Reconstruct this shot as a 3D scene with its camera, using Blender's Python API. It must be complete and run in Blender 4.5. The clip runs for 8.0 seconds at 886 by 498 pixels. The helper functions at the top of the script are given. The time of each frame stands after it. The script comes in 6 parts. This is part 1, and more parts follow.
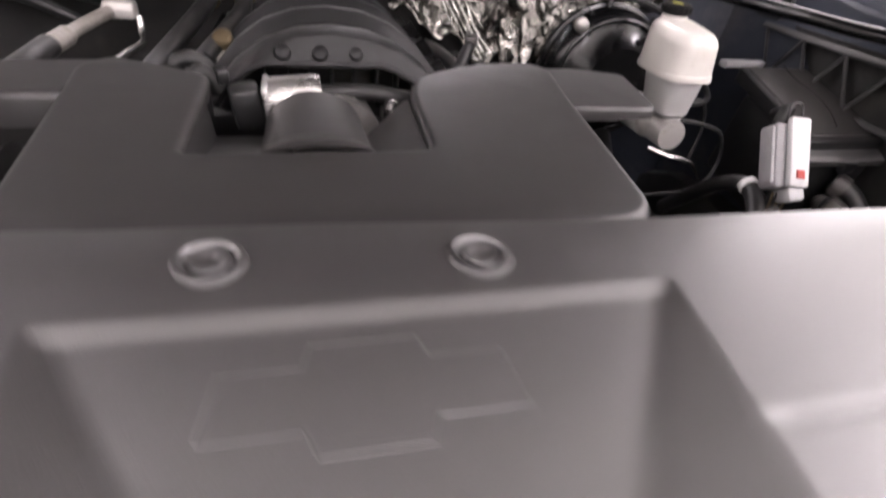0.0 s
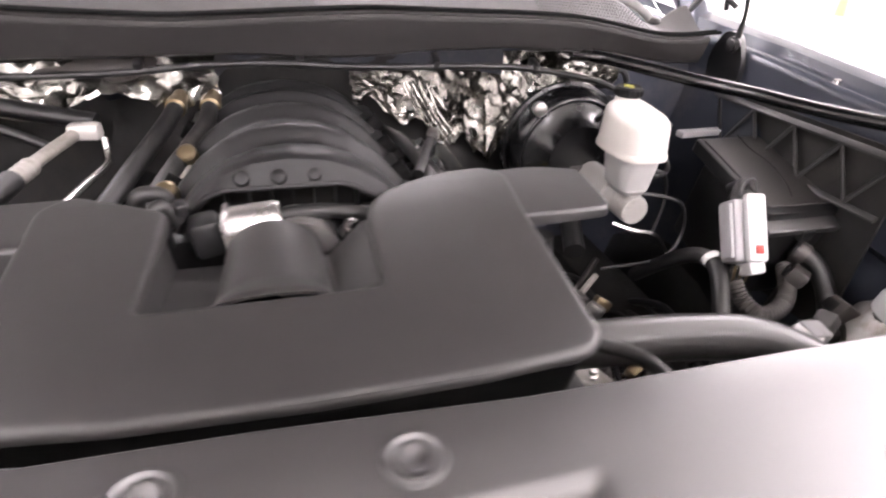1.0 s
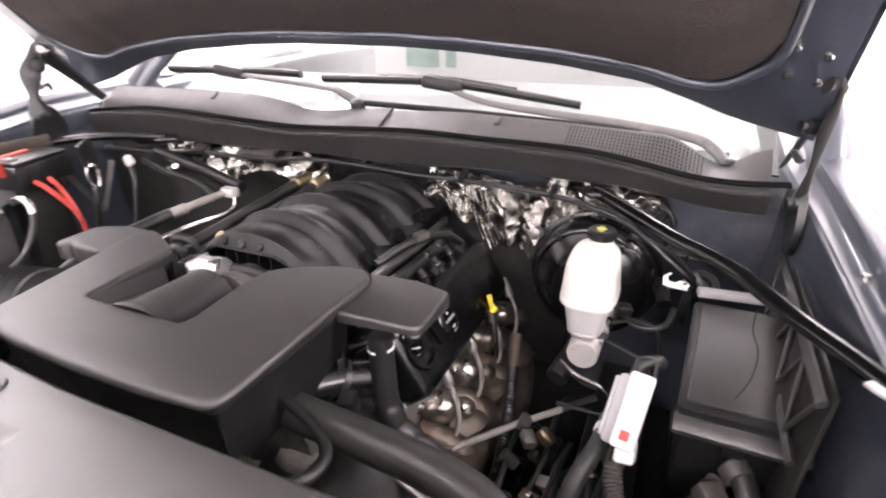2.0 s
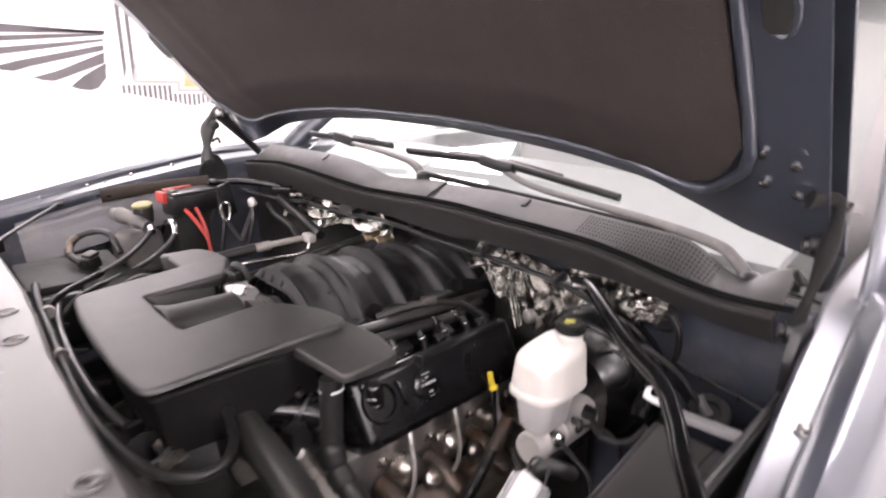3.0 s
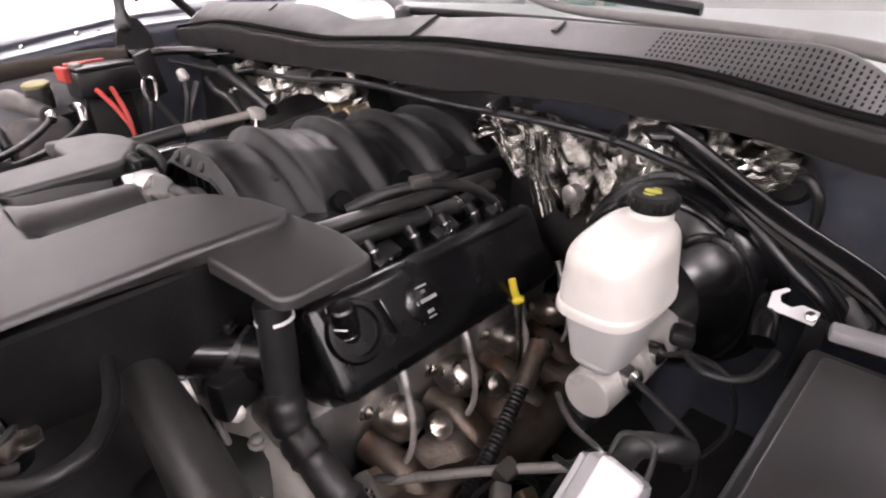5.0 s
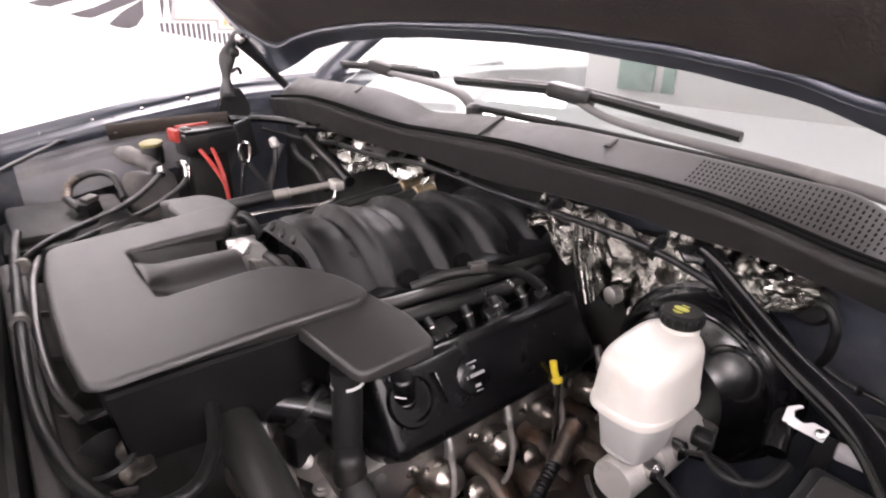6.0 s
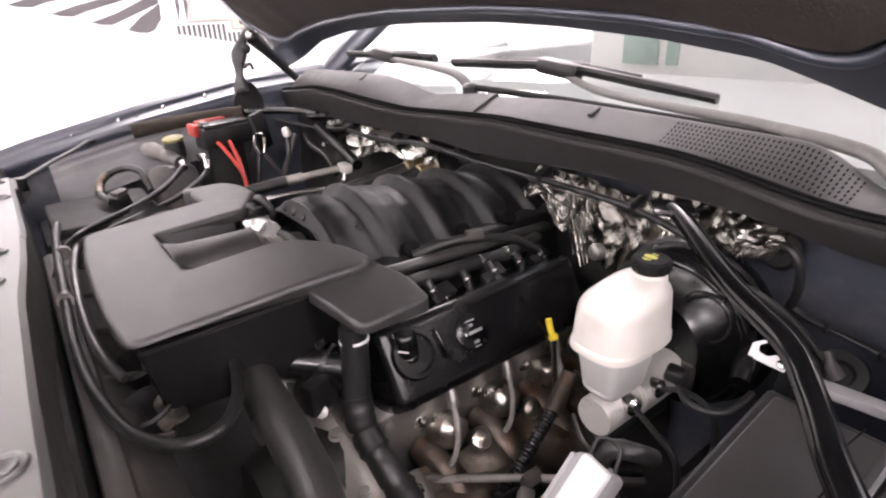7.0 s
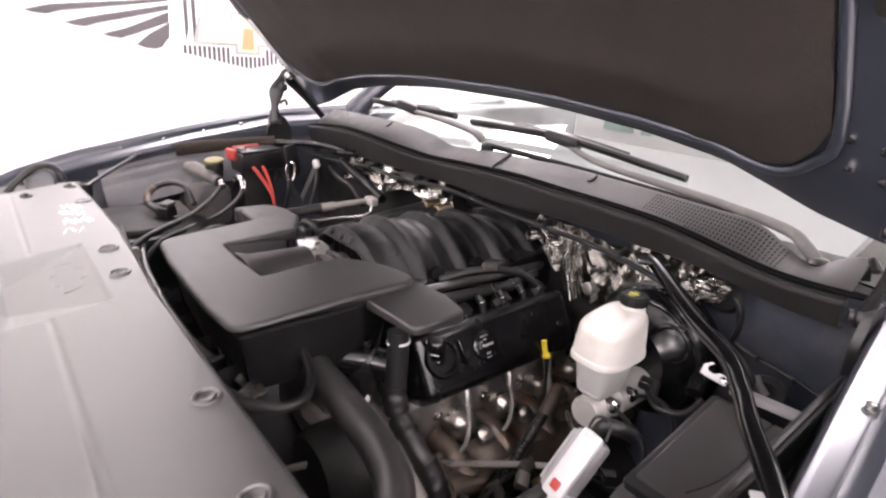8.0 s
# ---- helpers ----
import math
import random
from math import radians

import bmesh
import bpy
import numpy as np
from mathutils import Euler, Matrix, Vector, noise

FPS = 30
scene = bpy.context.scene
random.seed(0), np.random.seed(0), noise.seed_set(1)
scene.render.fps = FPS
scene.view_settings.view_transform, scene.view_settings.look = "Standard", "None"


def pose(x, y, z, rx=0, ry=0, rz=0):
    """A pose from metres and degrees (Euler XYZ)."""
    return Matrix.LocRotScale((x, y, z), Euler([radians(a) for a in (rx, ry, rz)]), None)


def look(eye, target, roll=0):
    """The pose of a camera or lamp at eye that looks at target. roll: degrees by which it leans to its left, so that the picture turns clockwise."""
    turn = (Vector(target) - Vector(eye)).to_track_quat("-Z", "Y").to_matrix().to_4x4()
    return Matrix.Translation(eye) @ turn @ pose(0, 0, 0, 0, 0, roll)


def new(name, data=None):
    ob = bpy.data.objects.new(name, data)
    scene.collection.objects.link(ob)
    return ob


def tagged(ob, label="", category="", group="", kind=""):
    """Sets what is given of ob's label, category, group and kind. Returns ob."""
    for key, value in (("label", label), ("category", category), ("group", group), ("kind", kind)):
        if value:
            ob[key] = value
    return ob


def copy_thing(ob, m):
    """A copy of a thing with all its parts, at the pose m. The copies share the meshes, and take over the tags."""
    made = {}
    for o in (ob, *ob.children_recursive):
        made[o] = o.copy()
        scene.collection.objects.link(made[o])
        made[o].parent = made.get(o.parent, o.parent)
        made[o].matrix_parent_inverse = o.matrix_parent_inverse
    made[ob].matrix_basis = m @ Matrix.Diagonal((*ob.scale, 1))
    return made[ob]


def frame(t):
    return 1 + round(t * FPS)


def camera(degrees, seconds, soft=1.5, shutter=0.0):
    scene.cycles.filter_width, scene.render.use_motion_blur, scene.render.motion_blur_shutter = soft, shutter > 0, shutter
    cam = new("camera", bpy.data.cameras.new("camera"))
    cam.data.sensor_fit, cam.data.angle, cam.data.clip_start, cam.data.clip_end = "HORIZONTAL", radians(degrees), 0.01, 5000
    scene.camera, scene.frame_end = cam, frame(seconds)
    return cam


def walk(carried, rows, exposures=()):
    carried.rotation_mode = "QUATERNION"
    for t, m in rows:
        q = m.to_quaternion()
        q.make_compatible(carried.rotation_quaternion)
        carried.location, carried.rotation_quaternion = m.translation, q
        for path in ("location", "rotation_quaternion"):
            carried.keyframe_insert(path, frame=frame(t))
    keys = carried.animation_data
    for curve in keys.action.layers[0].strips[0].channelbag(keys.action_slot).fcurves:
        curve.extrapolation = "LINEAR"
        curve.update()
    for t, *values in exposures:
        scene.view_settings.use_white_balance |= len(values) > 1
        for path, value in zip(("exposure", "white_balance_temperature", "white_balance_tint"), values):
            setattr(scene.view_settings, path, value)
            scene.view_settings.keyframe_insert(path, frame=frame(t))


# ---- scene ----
cam = camera(77.69, 8.0, soft=2.1, shutter=0.4)
PATH = [
    (0.0, -0.0331, -0.7348, 1.2089, 55.89, -4.88, -12.85),
    (0.5, -0.1302, -0.6327, 1.2230, 61.41, -6.03, -20.43),
    (1.0, -0.0002, -0.7061, 1.2812, 60.01, -2.42, -15.52),
    (1.5, 0.3470, -0.7460, 1.3850, 59.60, -1.85, 4.68),
    (1.7, 0.4599, -0.7552, 1.4189, 62.29, -1.01, 13.22),
    (2.8, 0.9553, -0.6954, 1.3798, 71.32, 0.99, 42.48),
    (3.0, 0.9489, -0.5958, 1.4212, 73.03, -1.26, 45.90),
    (3.5, 0.8839, -0.4694, 1.3955, 71.56, -0.21, 52.81),
    (4.0, 0.7424, -0.4507, 1.3384, 68.92, 1.11, 51.23),
    (4.5, 0.7049, -0.4384, 1.2750, 64.98, 0.85, 47.72),
    (5.0, 0.7368, -0.3882, 1.2604, 63.38, 1.39, 44.56),
    (5.2, 0.7264, -0.3892, 1.2832, 63.67, -0.38, 45.33),
    (6.3, 0.8072, -0.4579, 1.3517, 68.77, -0.83, 51.43),
    (6.5, 0.8263, -0.4344, 1.3293, 67.02, 0.00, 50.20),
    (7.0, 0.8570, -0.4593, 1.3447, 66.89, 2.10, 52.17),
    (7.5, 0.9106, -0.5393, 1.3905, 71.20, 1.02, 52.07),
    (8.0, 0.9398, -0.6674, 1.4098, 70.47, -3.82, 50.45),
]
walk(cam, [(r[0], pose(*r[1:])) for r in PATH], [(0.0, 0.60), (0.5, 0.98), (1.0, 1.32), (1.5, 1.36), (1.7, 1.32), (3.0, 0.75), (3.5, 0.60), (4.5, 0.60), (5.0, 0.66), (6.5, 0.68), (7.0, 0.70), (8.0, 0.58)])

# ---- light of the showroom ----
world = bpy.data.worlds.new("world")
scene.world = world
world.use_nodes = True
world.node_tree.nodes["Background"].inputs[0].default_value = (0.9, 0.95, 1.0, 1)
world.node_tree.nodes["Background"].inputs[1].default_value = 0.3
LAMP = 19.0


# ---- materials ----
def mat(name, color, rough=0.5, metal=0.0, vary=0.15, scale=30.0, bump=0.0, bump_scale=400.0, coat=0.0, wear=None, wear_scale=6.0, wear_amount=0.5, stretch=(1, 1, 1), emit=0.0, spec=0.5, rough_vary=0.12, coat_rough=0.06):
    m = bpy.data.materials.new(name)
    m.use_nodes = True
    nt = m.node_tree
    b = nt.nodes["Principled BSDF"]
    link = nt.links.new
    tc = nt.nodes.new("ShaderNodeTexCoord")
    mp = nt.nodes.new("ShaderNodeMapping")
    mp.inputs["Scale"].default_value = stretch
    link(tc.outputs["Object"], mp.inputs["Vector"])
    n1 = nt.nodes.new("ShaderNodeTexNoise")
    n1.inputs["Scale"].default_value = scale
    n1.inputs["Detail"].default_value = 6
    link(mp.outputs[0], n1.inputs["Vector"])
    dark = tuple(c * (1 - vary) for c in color)
    lite = tuple(min(1, c * (1 + vary)) for c in color)
    mix = nt.nodes.new("ShaderNodeMix")
    mix.data_type = "RGBA"
    mix.inputs[6].default_value = (*dark, 1)
    mix.inputs[7].default_value = (*lite, 1)
    link(n1.outputs["Fac"], mix.inputs[0])
    out = mix.outputs[2]
    if wear:
        n2 = nt.nodes.new("ShaderNodeTexNoise")
        n2.inputs["Scale"].default_value = wear_scale
        n2.inputs["Detail"].default_value = 8
        n2.inputs["Roughness"].default_value = 0.65
        link(mp.outputs[0], n2.inputs["Vector"])
        ramp = nt.nodes.new("ShaderNodeValToRGB")
        ramp.color_ramp.elements[0].position = 0.62 - 0.2 * wear_amount
        ramp.color_ramp.elements[1].position = 0.78 - 0.1 * wear_amount
        link(n2.outputs["Fac"], ramp.inputs[0])
        mw = nt.nodes.new("ShaderNodeMix")
        mw.data_type = "RGBA"
        mw.inputs[7].default_value = (*wear, 1)
        link(ramp.outputs[0], mw.inputs[0])
        link(out, mw.inputs[6])
        out = mw.outputs[2]
    link(out, b.inputs["Base Color"])
    mr = nt.nodes.new("ShaderNodeMapRange")
    mr.inputs[3].default_value = max(0.02, rough - rough_vary)
    mr.inputs[4].default_value = min(1, rough + rough_vary)
    link(n1.outputs["Fac"], mr.inputs[0])
    link(mr.outputs[0], b.inputs["Roughness"])
    b.inputs["Metallic"].default_value = metal
    b.inputs["Coat Weight"].default_value = coat
    b.inputs["Coat Roughness"].default_value = coat_rough
    b.inputs["Specular IOR Level"].default_value = spec
    if bump:
        n3 = nt.nodes.new("ShaderNodeTexNoise")
        n3.inputs["Scale"].default_value = bump_scale
        n3.inputs["Detail"].default_value = 3
        link(mp.outputs[0], n3.inputs["Vector"])
        bp = nt.nodes.new("ShaderNodeBump")
        bp.inputs["Strength"].default_value = bump
        bp.inputs["Distance"].default_value = 0.002
        link(n3.outputs["Fac"], bp.inputs["Height"])
        link(bp.outputs[0], b.inputs["Normal"])
    if emit:
        b.inputs["Emission Color"].default_value = (*color, 1)
        b.inputs["Emission Strength"].default_value = emit
    return m


M_COVER = mat("textured_grey_plastic", (0.021, 0.0198, 0.0196), 0.45, bump=0.12, bump_scale=900, wear=(0.026, 0.0245, 0.0242), wear_scale=5, wear_amount=0.3, vary=0.08, spec=0.8, rough_vary=0.05)
M_MANI = mat("intake_plastic", (0.0075, 0.0073, 0.0078), 0.44, bump=0.22, bump_scale=800, wear=(0.012, 0.012, 0.012), wear_scale=40, wear_amount=0.3, spec=0.32, rough_vary=0.05)
M_BLACK = mat("black_plastic", (0.008, 0.008, 0.0085), 0.36, bump=0.1, wear=(0.022, 0.021, 0.02), wear_scale=14, wear_amount=0.3)
M_GLOSS = mat("gloss_black_cover", (0.005, 0.005, 0.0055), 0.24, bump=0.05, wear=(0.015, 0.015, 0.015), wear_scale=20, wear_amount=0.2)
M_RUBBER = mat("rubber", (0.010, 0.010, 0.010), 0.46, bump=0.15, bump_scale=500, wear=(0.032, 0.03, 0.028), wear_scale=18, wear_amount=0.35)
M_HOSE = mat("hose_rubber", (0.030, 0.029, 0.028), 0.34, coat=0.5, coat_rough=0.30, bump=0.12, bump_scale=500, wear=(0.03, 0.028, 0.027), wear_scale=12, wear_amount=0.25)
M_TAPE = mat("loom_tape", (0.015, 0.014, 0.014), 0.42, bump=0.4, bump_scale=90, wear=(0.05, 0.047, 0.045), wear_scale=22, wear_amount=0.35)
M_SHROUD = mat("satin_grey_plastic", (0.023, 0.0216, 0.0218), 0.42, bump=0.16, bump_scale=1200, vary=0.06, wear=(0.025, 0.0235, 0.0235), wear_scale=7, wear_amount=0.3, spec=1.0, rough_vary=0.02, coat=0.85, coat_rough=0.40)
M_PAINT = mat("dark_blue_paint", (0.046, 0.052, 0.070), 0.36, metal=0.35, coat=1.0, vary=0.06, rough_vary=0.03, coat_rough=0.20)
M_BAYPAINT = mat("bay_paint", (0.036, 0.041, 0.056), 0.42, metal=0.1, coat=0.2, vary=0.12, wear=(0.085, 0.084, 0.088), wear_scale=8, wear_amount=0.55)
M_LINER = mat("felt_liner", (0.0225, 0.0163, 0.0146), 0.95, bump=0.6, bump_scale=260, vary=0.25, wear=(0.030, 0.0245, 0.021), wear_scale=4, wear_amount=0.5)
M_COWL = mat("cowl_plastic", (0.018, 0.0168, 0.0166), 0.50, bump=0.2, bump_scale=800, wear=(0.030, 0.028, 0.0265), wear_scale=8, wear_amount=0.35)
M_STRIP = mat("cowl_strip_plastic", (0.0125, 0.0115, 0.011), 0.55, bump=0.2, bump_scale=800, wear=(0.022, 0.020, 0.018), wear_scale=8, wear_amount=0.4)
M_WHITE = mat("reservoir_nylon", (0.57, 0.55, 0.51), 0.38, vary=0.07, wear=(0.48, 0.45, 0.40), wear_scale=10, wear_amount=0.4)
M_FLUID = mat("filled_nylon", (0.36, 0.355, 0.345), 0.36, vary=0.07, wear=(0.36, 0.345, 0.32), wear_scale=10, wear_amount=0.4)
M_WHITEP = mat("white_connector", (0.62, 0.62, 0.62), 0.4, vary=0.06, wear=(0.45, 0.43, 0.42), wear_scale=25, wear_amount=0.3)
M_ALU = mat("cast_aluminium", (0.36, 0.35, 0.335), 0.38, metal=0.85, bump=0.4, bump_scale=180, wear=(0.17, 0.15, 0.125), wear_scale=18, wear_amount=0.45)
# paler, less metallic aluminium: the light on the bracket arms is in its colour
M_LITALU = mat("lit_dusty_aluminium", (0.27, 0.255, 0.235), 0.52, metal=0.35, bump=0.5, bump_scale=140, vary=0.15, wear=(0.14, 0.125, 0.105), wear_scale=20, wear_amount=0.5)
M_STEEL = mat("zinc_steel", (0.52, 0.51, 0.5), 0.24, metal=1.0, vary=0.1, wear=(0.25, 0.22, 0.19), wear_scale=30, wear_amount=0.3)
M_FOIL = mat("crumpled_foil", (0.52, 0.51, 0.475), 0.21, metal=1.0, vary=0.25, bump=0.35, bump_scale=130, wear=(0.10, 0.092, 0.078), wear_scale=9, wear_amount=0.6, rough_vary=0.12)
M_RUST = mat("weathered_iron", (0.14, 0.118, 0.10), 0.42, metal=0.75, bump=0.6, bump_scale=120, wear=(0.12, 0.06, 0.03), wear_scale=16, wear_amount=0.55)
M_WIRE = mat("pale_wire", (0.24, 0.225, 0.21), 0.45, wear=(0.10, 0.088, 0.075), wear_scale=40)
M_CAST = mat("pale_cast_metal", (0.50, 0.485, 0.46), 0.40, metal=0.35, vary=0.08, bump=0.2, bump_scale=200, wear=(0.3, 0.28, 0.26), wear_scale=22, wear_amount=0.35)
M_DUST = mat("dusty_panel", (0.105, 0.10, 0.10), 0.55, vary=0.15, bump=0.15, wear=(0.16, 0.146, 0.125), wear_scale=7, wear_amount=0.6)
M_HEAT = mat("browned_heat_shield", (0.40, 0.375, 0.34), 0.30, metal=0.95, vary=0.2, bump=0.5, bump_scale=90, wear=(0.12, 0.075, 0.045), wear_scale=24, wear_amount=0.65)
M_SILVER = mat("bare_motor_metal", (0.56, 0.55, 0.54), 0.30, metal=0.9, vary=0.06, bump=0.15, bump_scale=160, wear=(0.38, 0.37, 0.35), wear_scale=20, wear_amount=0.3)
# arm grey raised to paint the light reflected along it
M_ARM = mat("lit_arm_grey", (0.085, 0.082, 0.08), 0.42, vary=0.15, wear=(0.14, 0.13, 0.125), wear_scale=20, wear_amount=0.4)
M_LID = mat("worn_lid_plastic", (0.022, 0.0205, 0.020), 0.33, spec=0.8, bump=0.1, bump_scale=800, wear=(0.034, 0.031, 0.029), wear_scale=10, wear_amount=0.4)
# lighter and greyer than the bay paint
M_LEDGE = mat("light_grey_panel", (0.115, 0.115, 0.122), 0.45, vary=0.12, coat=0.2, wear=(0.16, 0.152, 0.145), wear_scale=9, wear_amount=0.5)
M_FOAM = mat("brown_foam", (0.034, 0.027, 0.022), 0.85, bump=0.4, bump_scale=300, vary=0.2, spec=0.25, wear=(0.05, 0.041, 0.034), wear_scale=15, wear_amount=0.4)
# second foil, darker and with more dark blotches
M_DARKFOIL = mat("darker_foil", (0.40, 0.385, 0.355), 0.25, metal=1.0, vary=0.3, bump=0.35, bump_scale=130, wear=(0.05, 0.046, 0.038), wear_scale=14, wear_amount=0.8)
M_GREYP = mat("pale_grey_plastic", (0.34, 0.335, 0.34), 0.45, vary=0.06, wear=(0.25, 0.24, 0.23), wear_scale=25, wear_amount=0.3)
M_BRASS = mat("brass_fitting", (0.20, 0.16, 0.10), 0.35, metal=0.9, wear=(0.15, 0.12, 0.08), wear_scale=40)
M_YELLOW = mat("yellow_plastic", (0.75, 0.58, 0.05), 0.4)
M_OLIVE = mat("olive_yellow_plastic", (0.21, 0.19, 0.07), 0.5, wear=(0.16, 0.14, 0.06), wear_scale=60)
M_LIME = mat("yellow_green_print", (0.36, 0.35, 0.05), 0.5, vary=0.1, wear=(0.12, 0.12, 0.03), wear_scale=160, wear_amount=0.5)
M_RED = mat("red_plastic", (0.42, 0.045, 0.035), 0.45, wear=(0.26, 0.04, 0.03), wear_scale=25)
M_PRINT = mat("white_print", (0.75, 0.75, 0.75), 0.6, vary=0.02)
M_GOLD = mat("pale_gold_print", (0.78, 0.62, 0.42), 0.5, vary=0.08)
M_ORANGE = mat("orange_print", (0.55, 0.27, 0.14), 0.5, vary=0.08)
M_DARKP = mat("dark_print", (0.085, 0.078, 0.085), 0.5)
M_WALL = mat("white_wall", (0.90, 0.90, 0.89), 0.7, vary=0.02, bump=0.05, bump_scale=60)
M_FLOOR = mat("pale_floor", (0.62, 0.60, 0.57), 0.3, vary=0.05, scale=3)
M_CEIL = mat("white_ceiling", (0.82, 0.82, 0.8), 0.8, vary=0.02)
# dash grey raised to stand for the white reflected in the windshield
M_DASH = mat("reflection_grey_dash", (0.34, 0.325, 0.33), 0.7, vary=0.08)
# pale colour stands for the brightness seen through the windshield
M_CABIN = mat("bright_cabin_backdrop", (0.52, 0.50, 0.50), 0.7, vary=0.08)
# grimy near-black; also paints the shade in openings and behind the engine
M_DARK = mat("grime_and_shade_dark", (0.006, 0.0055, 0.005), 0.65, bump=0.4, bump_scale=80, wear=(0.022, 0.019, 0.016), wear_scale=12, wear_amount=0.5)
M_LAMP = mat("lamp_diffuser", (1.0, 0.903, 0.955), 0.6, emit=LAMP, vary=0.0)
M_GREEN = mat("opaque_green", (0.16, 0.25, 0.22), 0.3)
# black plastic, taken darker to paint the shade below the engine cover
M_MATT = mat("shade_black_plastic", (0.0048, 0.0046, 0.0046), 0.72, bump=0.15, spec=0.25, wear=(0.013, 0.012, 0.012), wear_scale=10, wear_amount=0.3)
M_BRACE = mat("brace_enamel", (0.004, 0.004, 0.0044), 0.13, spec=0.35, rough_vary=0.03, wear=(0.008, 0.008, 0.008), wear_scale=15, wear_amount=0.2)
# near-black for the shade painted in slots and pockets, and for the seal
M_HOLE = mat("slot_shade_and_seal_black", (0.007, 0.007, 0.007), 1.0, spec=0.05)
M_FAN = mat("grey_fan_shroud", (0.050, 0.046, 0.043), 0.5, bump=0.2, wear=(0.06, 0.053, 0.048), wear_scale=9, wear_amount=0.5)
M_GLASS = bpy.data.materials.new("windshield_glass")
M_GLASS.use_nodes = True
g = M_GLASS.node_tree.nodes["Principled BSDF"]
g.inputs["Base Color"].default_value = (0.86, 0.92, 0.90, 1)
g.inputs["Roughness"].default_value = 0.02
g.inputs["Transmission Weight"].default_value = 1.0
g.inputs["IOR"].default_value = 1.5


# ---- mesh helpers ----
from mathutils.geometry import tessellate_polygon


def mesh_of(name, bm, material, smooth=True):
    bmesh.ops.recalc_face_normals(bm, faces=bm.faces[:])
    me = bpy.data.meshes.new(name)
    bm.to_mesh(me)
    bm.free()
    me.materials.append(material)
    if smooth:
        me.polygons.foreach_set("use_smooth", [True] * len(me.polygons))
        me.set_sharp_from_angle(angle=radians(38))
    return me


def part(name, bm, material, parent, label=""):
    ob = new(name, mesh_of(name, bm, material))
    ob.parent = parent
    if label:
        tagged(ob, label)
    return ob


def thing(name, label, category, bm=None, material=None, group="", kind="", at=(0, 0, 0)):
    ob = new(name, mesh_of(name, bm, material) if bm else None)
    if not bm:
        ob.empty_display_size = 0.05
    return tagged(ob, label, category, group, kind)


def smooth_path(points, n=8, closed=False):
    p = [Vector(q) for q in points]
    out = []
    k = len(p)
    for i in range(k - 1 + closed):
        a, b, c, d = p[(i - 1) % k if closed else max(i - 1, 0)], p[i % k], p[(i + 1) % k], p[(i + 2) % k if closed else min(i + 2, k - 1)]
        for j in range(n):
            t = j / n
            out.append(0.5 * (2 * b + (c - a) * t + (2 * a - 5 * b + 4 * c - d) * t * t + (3 * b - a - 3 * c + d) * t ** 3))
    if not closed:
        out.append(p[-1])
    return out


def tube(points, r, seg=12, n=8, ribs=0.0, rib_step=0.008, bm=None, raw=False, flat=1.0, wob=0.0):
    """A swept tube through points, r a number or a function of the share of its length; ribs gives corrugation."""
    bm = bm or bmesh.new()
    path = [Vector(q) for q in points] if raw else smooth_path(points, n)
    if ribs:
        fine, total = [path[0]], 0.0
        for a, b in zip(path, path[1:]):
            m = max(1, int((b - a).length / (rib_step / 4)))
            fine += [a.lerp(b, (j + 1) / m) for j in range(m)]
        path = fine
    length = [0.0]
    for a, b in zip(path, path[1:]):
        length.append(length[-1] + (b - a).length)
    side = None
    rings = []
    for i, p in enumerate(path):
        d = (path[min(i + 1, len(path) - 1)] - path[max(i - 1, 0)]).normalized()
        if side is None:
            side = d.orthogonal().normalized()
        side = (side - d * side.dot(d)).normalized()
        up = d.cross(side)
        rr = r(length[i] / max(length[-1], 1e-6)) if callable(r) else r
        if ribs:
            rr *= 1 + ribs * (0.5 + 0.5 * math.cos(2 * math.pi * length[i] / rib_step)) - ribs / 2
        if wob:
            rr *= 1 + wob * noise.noise(p * 60)
        rings.append([bm.verts.new(p + side * rr * math.cos(2 * math.pi * k / seg) + up * rr * flat * math.sin(2 * math.pi * k / seg)) for k in range(seg)])
    for a, b in zip(rings, rings[1:]):
        for k in range(seg):
            bm.faces.new((a[k], a[(k + 1) % seg], b[(k + 1) % seg], b[k]))
    bm.faces.new(rings[0][::-1])
    bm.faces.new(rings[-1])
    return bm


def box(size, at=(0, 0, 0), rot=(0, 0, 0), bevel=0.004, seg=2, bm=None, taper=1.0):
    one = bmesh.new()
    bmesh.ops.create_cube(one, size=1.0)
    for v in one.verts:
        k = taper if v.co.z > 0 else 1.0
        v.co = Vector((v.co.x * size[0] * k, v.co.y * size[1] * k, v.co.z * size[2]))
    if bevel:
        bmesh.ops.bevel(one, geom=one.edges[:], offset=min(bevel, min(size) * 0.45), segments=seg, affect="EDGES", profile=0.5)
    bmesh.ops.transform(one, matrix=pose(*at, *rot), verts=one.verts[:])
    return merge(bm, one)


def merge(bm, one):
    if bm is None:
        return one
    me = bpy.data.meshes.new("join")
    one.to_mesh(me)
    one.free()
    bm.from_mesh(me)
    bpy.data.meshes.remove(me)
    return bm


